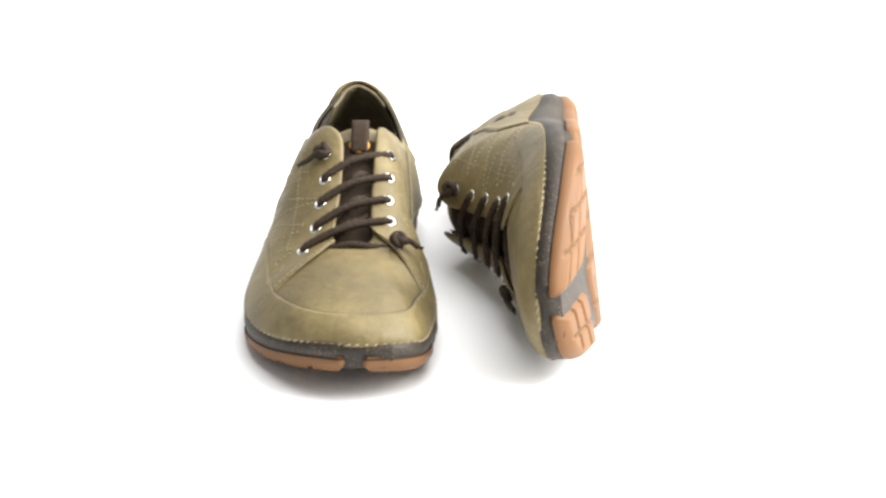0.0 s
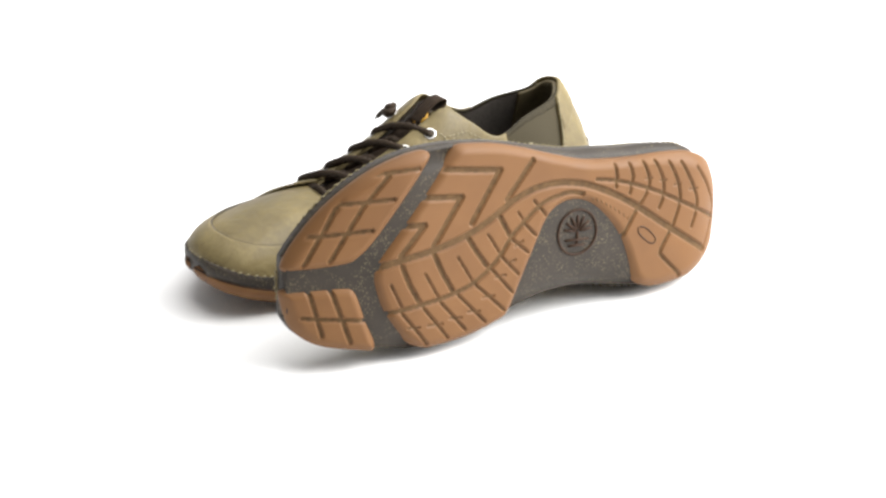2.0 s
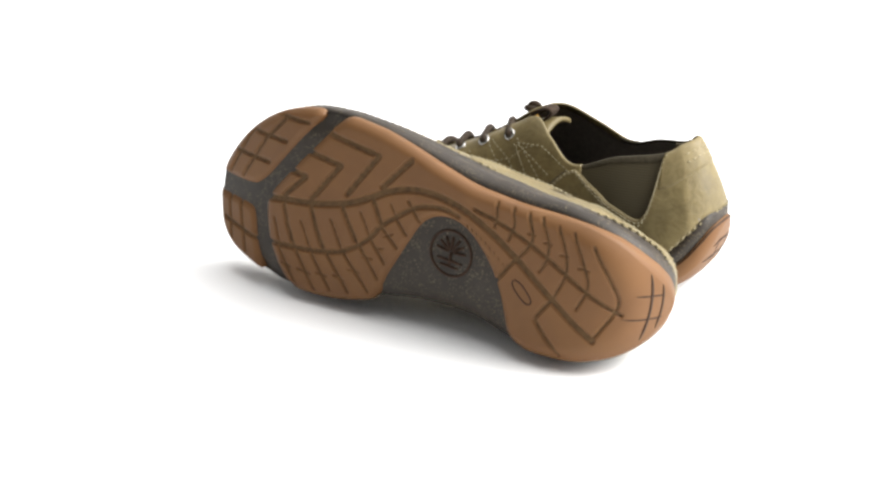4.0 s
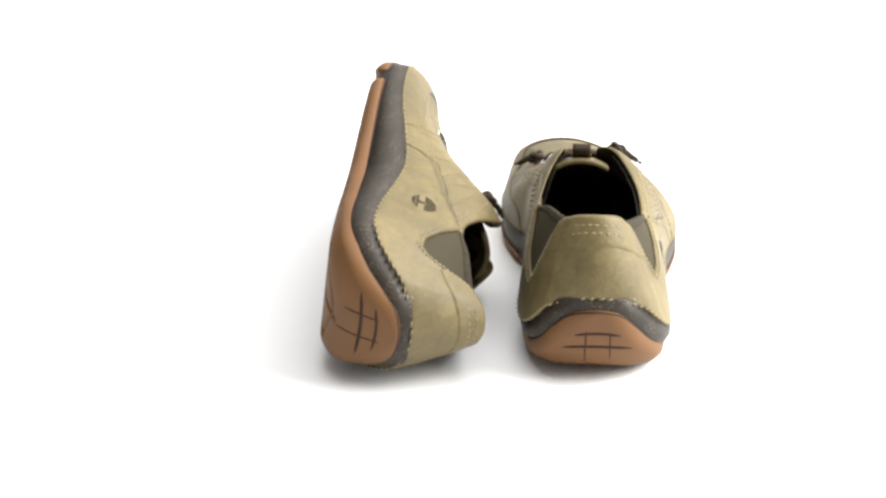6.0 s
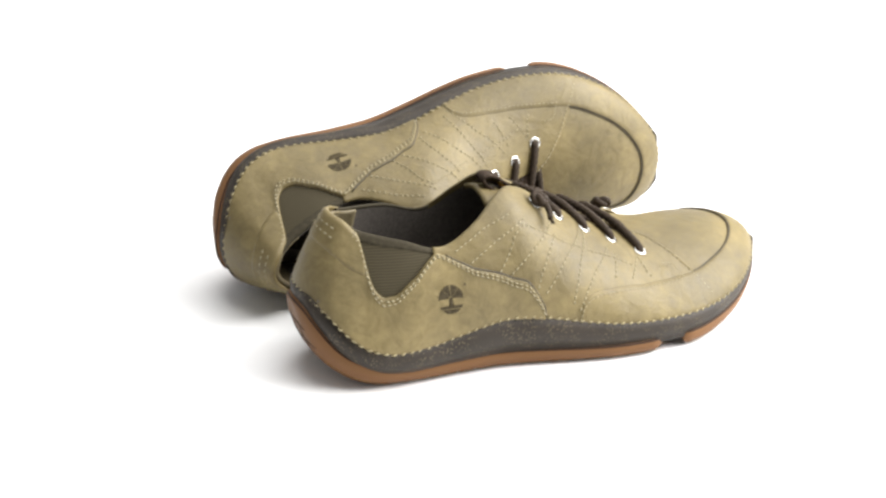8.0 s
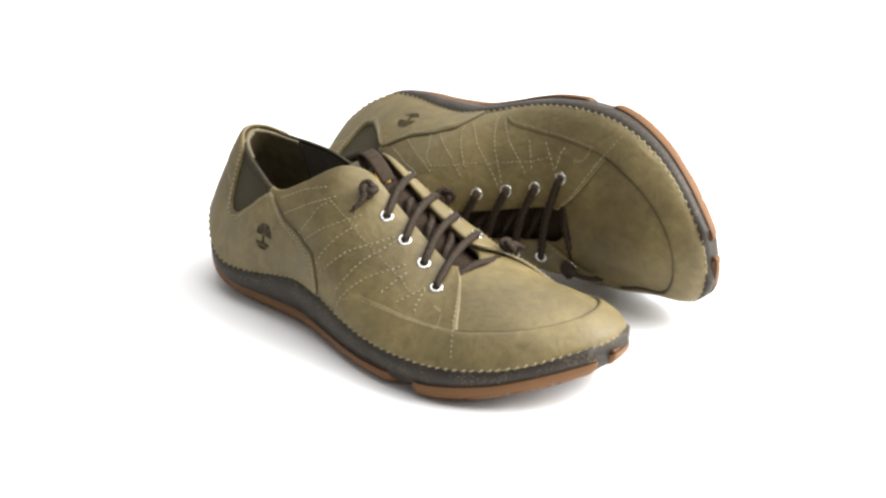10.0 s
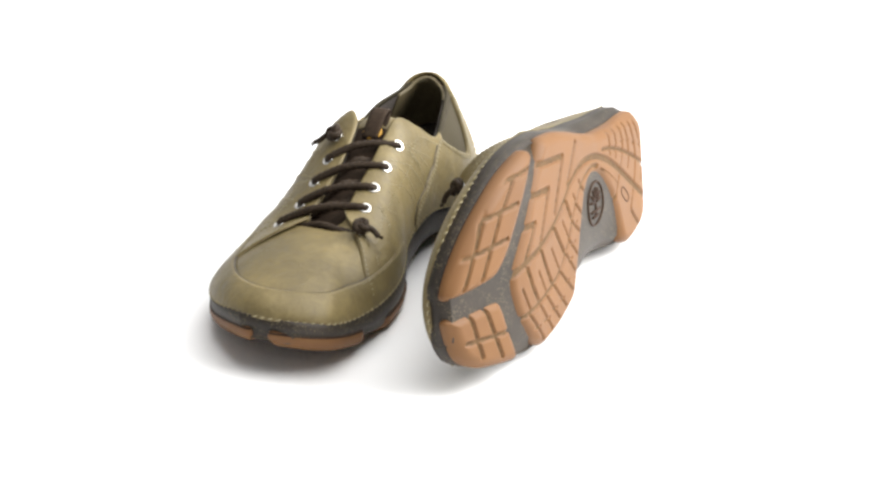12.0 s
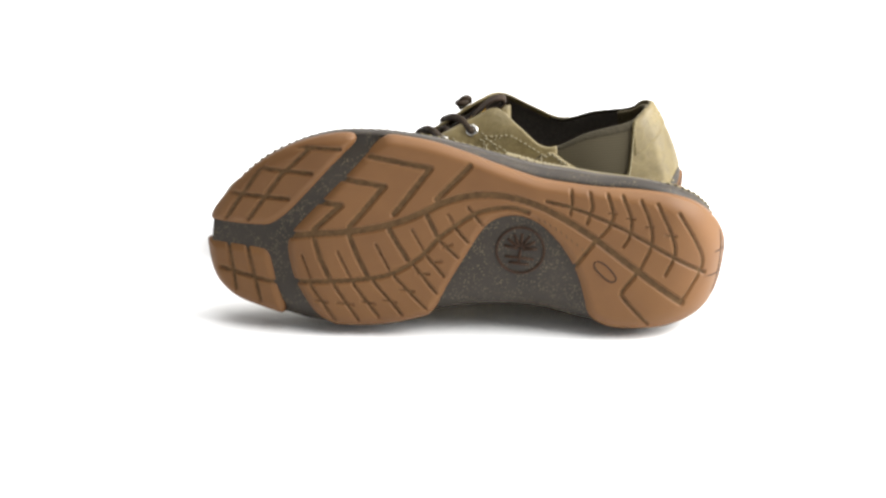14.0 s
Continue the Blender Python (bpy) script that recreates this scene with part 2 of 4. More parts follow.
for centre in (0, NP // 2):
    near = np.arange(centre - 16, centre + 17) % NP
    for _ in range(40):
        RING[near[1:-1], :3] = (RING[near[:-2], :3] + 2 * RING[near[1:-1], :3] + RING[near[2:], :3]) / 4
RING[:, 0] -= .0003 * np.exp(-((np.arange(NP) - NP / 2) / 11) ** 2)
from_heel = np.minimum(np.arange(NP), NP - np.arange(NP)) / NP * len(STATIONS)
sweep = np.radians(62 + 28 * np.clip((from_heel - 3.0) / 5.0, 0, 1))[:, None]
th = np.linspace(0, 1, NH)[None, :] * sweep
cx = np.cos(th) ** (2 / RING[:, 6:7])
sx = np.sin(th) ** (2 / RING[:, 6:7])
cx = (cx - cx[:, -1:]) / (1 - cx[:, -1:])
sx = sx / sx[:, -1:]
SKIN = np.stack([RING[:, 3:4] + (RING[:, 0:1] - RING[:, 3:4]) * cx, RING[:, 4:5] + (RING[:, 1:2] - RING[:, 4:5]) * cx, RING[:, 2:3] + (RING[:, 5:6] - RING[:, 2:3]) * sx], 2)
du = np.roll(SKIN, -1, 0) - np.roll(SKIN, 1, 0)
dh = np.gradient(SKIN, axis=1)
NORM = np.cross(du, dh)
NORM /= np.linalg.norm(NORM, axis=2)[:, :, None] + 1e-12
for _ in range(3):
    NORM = (np.roll(NORM, 1, 0) + 2 * NORM + np.roll(NORM, -1, 0)) / 4
    NORM[:, 1:-1] = (NORM[:, :-2] + 2 * NORM[:, 1:-1] + NORM[:, 2:]) / 4
NORM /= np.linalg.norm(NORM, axis=2)[:, :, None] + 1e-12
if np.mean(NORM[:, 5, 1] * np.sign(SKIN[:, 5, 1])) < 0:
    NORM = -NORM


def skin(phi, h, off=0.0):
    """Points of the last at ring place phi (0 to 1) and height h (0 to 1), moved outwards."""
    phi, h, off = np.broadcast_arrays(np.asarray(phi, float) % 1.0, np.clip(np.asarray(h, float), 0, 1), np.asarray(off, float))
    a, b = phi * NP, h * (NH - 1)
    i, j = np.floor(a).astype(int), np.minimum(np.floor(b).astype(int), NH - 2)
    s, t = (a - i)[..., None], (b - j)[..., None]
    i0, i1 = i % NP, (i + 1) % NP

    def pick(g):
        return (g[i0, j] * (1 - s) + g[i1, j] * s) * (1 - t) + (g[i0, j + 1] * (1 - s) + g[i1, j + 1] * s) * t
    return pick(SKIN) + pick(NORM) * off[..., None]


def on_skin(u, w, outer=True):
    """Ring place and height of the skin's point at (u, w) on one side."""
    half = np.arange(0, NP // 2 + 1) if outer else np.arange(NP // 2, NP)
    g = SKIN[half]
    k = np.argmin((g[:, :, 0] - u) ** 2 + (g[:, :, 2] - w) ** 2)
    i, j = divmod(int(k), NH)
    return half[i] / NP, j / (NH - 1)


def on_skin_plan(u, v):
    g = SKIN
    k = np.argmin((g[:, :, 0] - u) ** 2 + (g[:, :, 1] - v) ** 2 + np.where(np.arange(NH)[None, :] < 8, 1, 0))
    i, j = divmod(int(k), NH)
    return i / NP, j / (NH - 1)


def panel(phis, low, high, off, thick, rows=26, soft=.0012, edge=False):
    """A leather panel on the last between two height lines, with rounded edges."""
    ph = np.asarray(phis)[None, :]
    lo, hi = np.asarray(low)[None, :], np.asarray(high)[None, :]
    s = np.linspace(0, 1, rows)[:, None]
    s = s * s * (3 - 2 * s) * 0.5 + s * 0.5
    if edge:
        s[-2, 0] = max(s[-3, 0] + .001, .978)
    h = lo + (hi - lo) * s
    mid = skin(np.broadcast_to(ph, h.shape), h, off)
    d_up = np.minimum(np.cumsum(np.concatenate((np.zeros((1, h.shape[1])), np.linalg.norm(np.diff(mid, axis=0), axis=2))), axis=0), 1)
    d_dn = d_up[-1:] - d_up
    d_l = np.cumsum(np.concatenate((np.zeros((rows, 1)), np.linalg.norm(np.diff(mid, axis=1), axis=2)), axis=1), axis=1)
    d_r = d_l[:, -1:] - d_l
    d = np.minimum(np.minimum(d_up, d_dn), np.minimum(d_l, d_r))
    drop = thick * 0.6 * np.clip(1 - d / soft, 0, 1) ** 2
    top = skin(np.broadcast_to(ph, h.shape), h, off - drop)
    bot = skin(np.broadcast_to(ph, h.shape), h, off - thick)
    verts, faces = slab(top, bot, True)
    if not edge:
        return verts, faces
    c = h.shape[1]
    n = (rows - 1) * (c - 1)
    slots = [1 if n - (c - 1) <= k < n or k >= 2 * n + c else 0 for k in range(len(faces))]
    return verts, faces, slots


# ---- outsole pads
def inside_distance(pts, poly):
    a, b = poly, np.roll(poly, -1, 0)
    best = np.full(len(pts), 1.0)
    odd = np.zeros(len(pts), bool)
    for p, q in zip(a, b):
        e = q - p
        t = np.clip(((pts - p) @ e) / (e @ e + 1e-15), 0, 1)
        best = np.minimum(best, np.hypot(*(pts - p - t[:, None] * e).T))
        cross = (p[1] > pts[:, 1]) != (q[1] > pts[:, 1])
        with np.errstate(divide="ignore", invalid="ignore"):
            odd ^= cross & (pts[:, 0] < (q[0] - p[0]) * (pts[:, 1] - p[1]) / (q[1] - p[1]) + p[0])
    return best, odd


def line_distance(pts, line):
    best = np.full(len(pts), 1.0)
    for p, q in zip(line[:-1], line[1:]):
        e = q - p
        t = np.clip(((pts - p) @ e) / (e @ e + 1e-15), 0, 1)
        best = np.minimum(best, np.hypot(*(pts - p - t[:, None] * e).T))
    return best


def rounded(points, step=.0012, turns=2):
    """A closed outline with its corners eased, in even steps."""
    p = np.array(points, float)
    for _ in range(turns):
        q = np.roll(p, -1, 0)
        p = np.stack((0.75 * p + 0.25 * q, 0.25 * p + 0.75 * q), 1).reshape(-1, 2)
    seg = np.linalg.norm(np.roll(p, -1, 0) - p, axis=1)
    s = np.concatenate(([0], np.cumsum(seg)))
    k = np.arange(0, s[-1] - step * 0.5, step)
    p = np.concatenate((p, p[:1]))
    return np.stack((np.interp(k, s, p[:, 0]), np.interp(k, s, p[:, 1])), 1)


def edge_run(side, u0, u1, n):
    us = np.linspace(u0, u1, n)
    return [(u, float(side(u))) for u in us]


# grooves of the tread, line by line
ARROWS = [[(.2252, .0525), (.1833, .0490), (.2015, .0196)], [(.2349, .0370), (.2087, .0354), (.2263, .0090)], [(.2497, .0215), (.2325, .0213), (.2472, .0045)], [(.1611, .0527), (.1778, .0313)]]
LONG = [[(.2618, -.0016), (.2444, .0026), (.2225, .0069), (.1999, .0144), (.1846, .0229), (.1730, .0301), (.1593, .0356), (.1454, .0376), (.1332, .0371), (.1207, .0346), (.1037, .0284), (.0863, .0196), (.0684, .0088), (.0501, -.0022), (.0293, -.0143)]]
MIDDLE = [[(.2544, -.0282), (.2371, -.0256), (.2183, -.0224), (.1992, -.0163), (.1838, -.0045), (.1744, .0081), (.1647, .0173), (.1530, .0264), (.1410, .0303), (.1329, .0313), (.1246, .0298)], [(.2461, -.0016), (.2415, -.0127), (.2341, -.0253)], [(.2263, .0040), (.2204, -.0078), (.2126, -.0204)], [(.2036, .0107), (.1984, .0031), (.1908, -.0067)], [(.1826, .0216), (.1756, .0100)]]
RIBS = [[(.2528, -.0116), (.2459, -.0257)], [(.2317, -.0071), (.2228, -.0218)], [(.2103, .0004), (.2000, -.0152)], [(.1901, .0116), (.1820, -.0002)], [(.1701, .0230), (.1659, .0171)]]
OUTER_RIBS = [[(.2459, -.0291), (.2292, -.0489)], [(.2322, -.0273), (.2159, -.0467)], [(.2209, -.0254), (.2044, -.0431)], [(.2099, -.0217), (.1908, -.0405)], [(.1992, -.0163), (.1771, -.0354)], [(.1885, -.0080), (.1722, -.0249)], [(.1820, -.0013), (.1689, -.0139)], [(.1743, .0074), (.1621, -.0019)], [(.1667, .0169), (.1572, .0079)], [(.1591, .0287), (.1495, .0185)]]
TICKS = [[(.2423, -.0379), (.2350, -.0381)], [(.2294, -.0379), (.2199, -.0378)], [(.2150, -.0354), (.2073, -.0358)], [(.2027, -.0330), (.1949, -.0334)], [(.1931, -.0257), (.1853, -.0253)], [(.1844, -.0147), (.1777, -.0138)], [(.1771, -.0070), (.1712, -.0053)], [(.1714, .0027), (.1663, .0055)], [(.0785, .0348), (.0742, .0351)], [(.0676, .0330), (.0632, .0330)], [(.0564, .0291), (.0520, .0298)], [(.0442, .0254), (.0380, .0255)]]
HEEL_RIBS = [[(.1017, .0467), (.1000, .0375), (.1005, .0316)], [(.0911, .0464), (.0881, .0374), (.0901, .0271)], [(.0808, .0462), (.0759, .0352), (.0768, .0275), (.0820, .0192)], [(.0717, .0454), (.0654, .0335), (.0648, .0228), (.0675, .0159)], [(.0608, .0438), (.0544, .0325), (.0514, .0197), (.0558, .0039)], [(.0510, .0429), (.0405, .0257), (.0372, .0145), (.0412, .0015)], [(.0379, .0388), (.0263, .0237), (.0196, .0095), (.0259, -.0075), (.0293, -.0135)]]
HEEL_LINES = [[(.1146, .0375), (.0998, .0354), (.0826, .0309), (.0649, .0246), (.0468, .0167), (.0175, .0038)], [(.0832, .0182), (.0868, .0126), (.0939, .0005)], [(.0582, -.0002), (.0646, -.0114), (.0617, -.0165), (.0471, -.0293)]]
TOE_OUT = [[(.2740, .0509), (.2363, .0541)], [(.2952, .0349), (.2515, .0377)], [(.3079, .0168), (.2638, .0205)], [(.2764, .0445), (.2847, .0313), (.3006, .0016)], [(.2543, .0515), (.2693, .0339), (.2868, .0037)]]
TOE_IN = [[(.2983, -.0116), (.2908, -.0392)], [(.2868, -.0111), (.2754, -.0434)], [(.3013, -.0287), (.2668, -.0313)]]
def cut_as(lines, half, depth):
    return [(line, half, depth) for line in lines]


GROOVES = (cut_as(ARROWS, .0017, .0014) + cut_as(LONG, .0020, .0014) + cut_as(MIDDLE, .0014, .0014) + cut_as(RIBS, .0006, .0012) + cut_as(OUTER_RIBS, .0008, .0013) +
           cut_as(TICKS, .0005, .0011) + cut_as(HEEL_RIBS, .0008, .0013) + cut_as(HEEL_LINES, .0011, .0014))
TOE_GROOVES = cut_as(TOE_OUT + TOE_IN, .0012, .0014)


ARC_U = np.linspace(.0024, .32, 1600)
ARC_S = np.concatenate(([0], np.cumsum(np.hypot(np.diff(ARC_U), np.diff(under(ARC_U))))))


def unrolled(p):
    """Plan points with u replaced by the way along the rounded underside."""
    p = np.array(p, float)
    return np.column_stack((np.interp(p[:, 0], ARC_U, ARC_S), p[:, 1]))


def pad(outline, grooves, step=.00064):
    """A thick rubber pad: tread below with its grooves, walls up the sole's side."""
    poly = rounded(outline)
    lo, hi = poly.min(0), poly.max(0)
    gx, gy = np.meshgrid(np.arange(lo[0], hi[0], step), np.arange(lo[1], hi[1], step))
    pts = np.stack((gx.ravel(), gy.ravel()), 1)
    pts[:, 0] += np.tile((np.arange(gx.shape[0]) % 2 * step / 2)[:, None], (1, gx.shape[1])).ravel()
    steep = np.interp(np.arange(ARC_S[1], np.interp(.022, ARC_U, ARC_S), step * 1.1), ARC_S, ARC_U)
    sx_, sy_ = np.meshgrid(steep, np.arange(lo[1], hi[1], step * 1.1))
    pts = np.concatenate((pts[pts[:, 0] > .022], np.stack((sx_.ravel(), sy_.ravel()), 1)))
    d, odd = inside_distance(pts, poly)
    pts = pts[odd & (d > step * 0.4)]
    n = len(poly)
    allp = np.concatenate((poly, pts))
    vs, es, fs, ov, oe, of = delaunay_2d_cdt([Vector(p) for p in allp.tolist()], [], [list(range(n))], 1, 1e-7)
    xy = np.array([tuple(v) for v in vs])
    d, _ = inside_distance(xy, poly)
    heel = np.clip((.075 - xy[:, 0]) / .05, 0, 1)
    w = under(xy[:, 0]) + (.0040 + .0030 * heel) * np.clip(1 - d / (.0058 + .008 * heel), 0, 1) ** 2.2
    cut = np.zeros(len(xy))
    flat = unrolled(xy)
    for line, half, depth in grooves:
        g = line_distance(flat, unrolled(spline(line, 6 * len(line)) if len(line) > 3 else line))
        cut = np.maximum(cut, depth * np.clip((half + .0005 - g) / .0007, 0, 1))
    along, _ = inside_distance(flat, unrolled(poly))
    cut = cut * np.where(xy[:, 0] > .03, np.clip((d - .0008) / .0018, 0, 1), np.clip((along - .0012) / .002, 0, 1))
    fall = (under(xy[:, 0] + 2e-4) - under(xy[:, 0] - 2e-4)) / 4e-4
    lean = np.sqrt(1 + fall ** 2)
    verts = np.column_stack((xy[:, 0] - cut * fall / lean, xy[:, 1], w + cut / lean))
    faces = [tuple(f) for f in fs]
    a, b, c = (verts[list(faces[0])[k]] for k in range(3))
    if np.cross(b - a, c - a)[2] > 0:
        faces = [tuple(reversed(f)) for f in faces]
    ring = [ov_i for ov_i in range(len(vs)) if len(ov[ov_i]) and ov[ov_i][0] < n]
    order = sorted(ring, key=lambda i: ov[i][0])
    base = len(verts)
    edge = verts[order]
    nxt, prv = np.roll(edge, -1, 0), np.roll(edge, 1, 0)
    out = np.column_stack((nxt[:, 1] - prv[:, 1], prv[:, 0] - nxt[:, 0], np.zeros(len(edge))))
    out /= np.linalg.norm(out, axis=1)[:, None] + 1e-12
    area = np.sum(edge[:, 0] * nxt[:, 1] - nxt[:, 0] * edge[:, 1])
    if area < 0:
        out = -out
    rise = np.maximum(pad_top(edge[:, 0]) - edge[:, 2], .0022)
    rows = [edge + out * .0005 + np.array([0, 0, 1]) * (rise * .35)[:, None], edge + out * .0004 + np.array([0, 0, 1]) * (rise - .0011)[:, None],
            edge - out * .0004 + np.array([0, 0, 1]) * rise[:, None], edge - out * .004 + np.array([0, 0, 1]) * (rise + .0002)[:, None]]
    m = len(order)
    idx = [order] + [list(range(base + k * m, base + (k + 1) * m)) for k in range(4)]
    walls = []
    for r0, r1 in zip(idx[:-1], idx[1:]):
        for k in range(m):
            q = (r0[k], r0[(k + 1) % m], r1[(k + 1) % m], r1[k])
            walls.append(q if area > 0 else tuple(reversed(q)))
    # Slot 2 paints the midsole gap's shade along the walls' top edge.
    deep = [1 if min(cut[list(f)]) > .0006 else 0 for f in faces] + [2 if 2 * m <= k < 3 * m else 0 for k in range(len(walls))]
    return np.concatenate([verts] + rows), faces + walls, deep


def refine(u, second, axis, start, off=0.0):
    """Point of the skin with given u and w (axis 2) or v (axis 1)."""
    x = np.array(start, float)
    x[1] = np.clip(x[1], .01, .985)
    for _ in range(8):
        e = 1e-3
        p = skin(x[0], x[1])
        f = np.array([p[0] - u, p[axis] - second])
        ja = (skin(x[0] + e, x[1]) - p) / e
        jb = (skin(x[0], x[1] + e) - p) / e
        j = np.array([[ja[0], jb[0]], [ja[axis], jb[axis]]])
        if abs(np.linalg.det(j)) < 1e-9:
            break
        x = x - np.clip(np.linalg.solve(j, f), -.03, .03)
        x[1] = np.clip(x[1], 0, .999)
    return x


def side_point(u, w, outer=True):
    return refine(u, w, 2, on_skin(u, w, outer))


def plan_point(u, v):
    return refine(u, v, 1, on_skin_plan(u, v))


def stitch_run(path, off, pitch, length, radius, slant=0.0, sides=5):
    """Single stitches along a line of (phi, h) places."""
    q = np.array(path)
    q = np.stack((np.interp(np.linspace(0, 1, 240), np.linspace(0, 1, len(q)), q[:, 0]), np.interp(np.linspace(0, 1, 240), np.linspace(0, 1, len(q)), q[:, 1])), 1)
    off = np.interp(np.linspace(0, 1, 240), np.linspace(0, 1, len(path)), np.broadcast_to(np.asarray(off, float), (len(path),)))
    line = skin(q[:, 0], q[:, 1], off)
    above = skin(q[:, 0], q[:, 1] + .01, off) - line
    s = np.concatenate(([0], np.cumsum(np.linalg.norm(np.diff(line, axis=0), axis=1))))
    out = []
    for a in np.arange(pitch / 2, s[-1] - length / 2, pitch):
        jig = random.uniform(-.06, .06) * pitch
        p = [np.array([np.interp(a + jig + k * length / 2, s, line[:, c]) for c in range(3)]) for k in (-1, 0, 1)]
        mid = np.array([np.interp(a, s, q[:, 0]), np.interp(a, s, q[:, 1])])
        n = skin(mid[0], mid[1], .001) - skin(mid[0], mid[1], 0.0)
        n = n / (np.linalg.norm(n) + 1e-12)
        up = np.array([np.interp(a, s, above[:, c]) for c in range(3)])
        up = up / (np.linalg.norm(up) + 1e-12)
        p[0] = p[0] - up * slant * length - n * radius * .9
        p[2] = p[2] + up * slant * length - n * radius * .9
        p[1] = p[1] + n * radius * .5
        out.append(tube(p, [radius * .6, radius, radius * .6], sides))
    return merged(out)


def on_line(points, outer):
    return [side_point(u, w, outer) for u, w in points]


def knot_cord(centre, n, tail_dir, rise, reach, r=.0021, size=.0031):
    """An overhand knot pulled tight over its hole, with a short frayed tail."""
    n = n / np.linalg.norm(n)
    t = tail_dir - n * np.dot(tail_dir, n)
    t = t / np.linalg.norm(t)
    b = np.cross(n, t)
    pts = []
    for a in np.linspace(0, 2 * math.pi, 60):
        rad = size + size * .42 * math.cos(3 * a)
        pts.append(centre + n * (.0040 + .0016 * math.sin(3 * a)) + t * rad * math.cos(2 * a) + b * rad * math.sin(2 * a))
    tail = spline([centre + n * .0045 + t * .002, centre + n * (.0052 + rise * .3) + t * .007 * reach, centre + n * (.0045 + rise * .7) + t * .013 * reach, centre + n * (.0036 + rise) + t * .019 * reach + b * .002], 16)
    core = tube([centre + n * .0005, centre + n * .0032, centre + n * .0062], [.0026, .0034, .0018], 9)
    return merged([tube(pts, r, 9), core]), merged([tube(tail, np.linspace(r * .95, r * .8, 16), 8)] +
                  [tube([tail[-1], tail[-1] + t * .003 + b * random.uniform(-.0016, .0016) + n * random.uniform(-.001, .0014)], [.0006, .0003], 5) for _ in range(5)])


PH_T = 0.5
ST = 1 / len(STATIONS)


def build_shoe(mirror, label, tail_way, top_tail_way, sag, tuck, rise, size):
    shoe = new("shoe")
    tagged(shoe, label, "shoe", "pair of shoes")

    def add(name, vf, mat, lab="", parent=None, smooth=True):
        return part(name, mesh_of(name, vf[0], vf[1], mirror, mat, smooth, vf[2] if len(vf) > 2 else None, sag, size), parent or shoe, lab)

    # sole: midsole body
    us = HEEL_U + .0022 + (TOE_U - HEEL_U - .0058) * (1 - np.cos(np.linspace(0, math.pi, 150))) / 2
    prof = []
    for u in us:
        back = u - .0020 * min(max((.035 - u) / .0303, 0.0), 1.0)
        a, b = float(outer_edge(back)), float(inner_edge(back))
        full = float(swell(u))
        full = full if full > 0 else full * .15
        at, bt = a + full - .0002, b - full * .4 + .0002
        top, low = float(rim_height(u)) - .0016 * min(max((.034 - u) / .012, 0.0), 1.0), float(under(u)) + .0024
        low = min(low + .004 * max(0.0, (.05 - u) / .045), top - .003)
        mid, half = (a + b) / 2, max((a - b) / 2 - .0012 - .0030 * max(0.0, (.06 - u) / .055), (a - b) * .36)
        arch = .007 * math.exp(-((u - .118) / .034) ** 2)
        lip = min(.004, (at - bt) * .3)
        row = [(u, at - lip, top + .0006), (u, at, top), (u, at + .0004, top * .6 + low * .4), (u, mid + half, low + min(.004, (top - low) * .4))]
        for s in np.linspace(1, -1, 15):
            lift = .0052 * max(0, (abs(s) - .80) / .20) ** 1.5 + arch * max(0, -s - .15) ** 1.6
            row.append((u, mid + half * s * .985, min(low + lift, top - .002)))
        row += [(u, mid - half, min(low + min(.004, (top - low) * .4) + arch, top - .001)), (u, bt - .0004, top * .65 + low * .35), (u, bt, top), (u, bt + lip, top + .0006)]
        prof.append(row)
    prof = np.array(prof)
    cols = prof.shape[1]
    mid_faces = [tuple(reversed(f)) for f in grid_faces(len(us), cols, True)] + [tuple(range(cols)), tuple(reversed(range((len(us) - 1) * cols, len(us) * cols)))]
    midsole = add("midsole", (prof.reshape(-1, 3), mid_faces), MIDSOLE, "dark brown speckled cork-rubber midsole")

    main = ([(.2135, .0620)] + edge_run(outer_edge, .2085, .0120, 26) + edge_run(outer_edge, .0090, .0027, 12) + edge_run(inner_edge, .0028, .0120, 12) + edge_run(inner_edge, .0170, .070, 12) +
            [(.0812, -.0300), (.0865, -.0171), (.0917, -.0052), (.1003, .0077), (.1104, .0177), (.1200, .0241), (.1305, .0262), (.1406, .0236), (.1478, .0175), (.1545, .0032), (.1632, -.0155), (.1688, -.0284)] +
            edge_run(inner_edge, .1740, .2300, 10) + [(.2410, -.0470), (.2515, -.0357), (.2573, -.0268), (.2614, -.0149), (.2630, -.0069), (.2615, .0002), (.2555, .0091), (.2396, .0297), (.2230, .0511)])
    outer_toe = [(.2270, .0615)] + edge_run(outer_edge, .2315, .3085, 16) + [(.3105, -.0012), (.3060, -.0028), (.2753, .0005), (.2698, .0041), (.2622, .0113), (.2463, .0329), (.2308, .0543)]
    inner_toe = edge_run(inner_edge, .2600, .3112, 12) + [(.3105, -.0132), (.2958, -.0120), (.2773, -.0109), (.2725, -.0123), (.2695, -.0178), (.2655, -.0309), (.2603, -.0439)]
    pads, shapes = [], []
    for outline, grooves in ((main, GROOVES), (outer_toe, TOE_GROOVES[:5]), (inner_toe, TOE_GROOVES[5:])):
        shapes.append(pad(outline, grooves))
        pads.append(add("outsole_pad", shapes[-1], [RUBBER, GROOVE, SHADE_AND_MARKS], "gum-coloured grooved rubber outsole pad"))
    # shade of grooves across the rounded heel back, painted as dark strips on it
    back = BVHTree.FromPolygons([tuple(q) for q in shapes[0][0].tolist()], [tuple(int(i) for i in f) for f in shapes[0][1]])

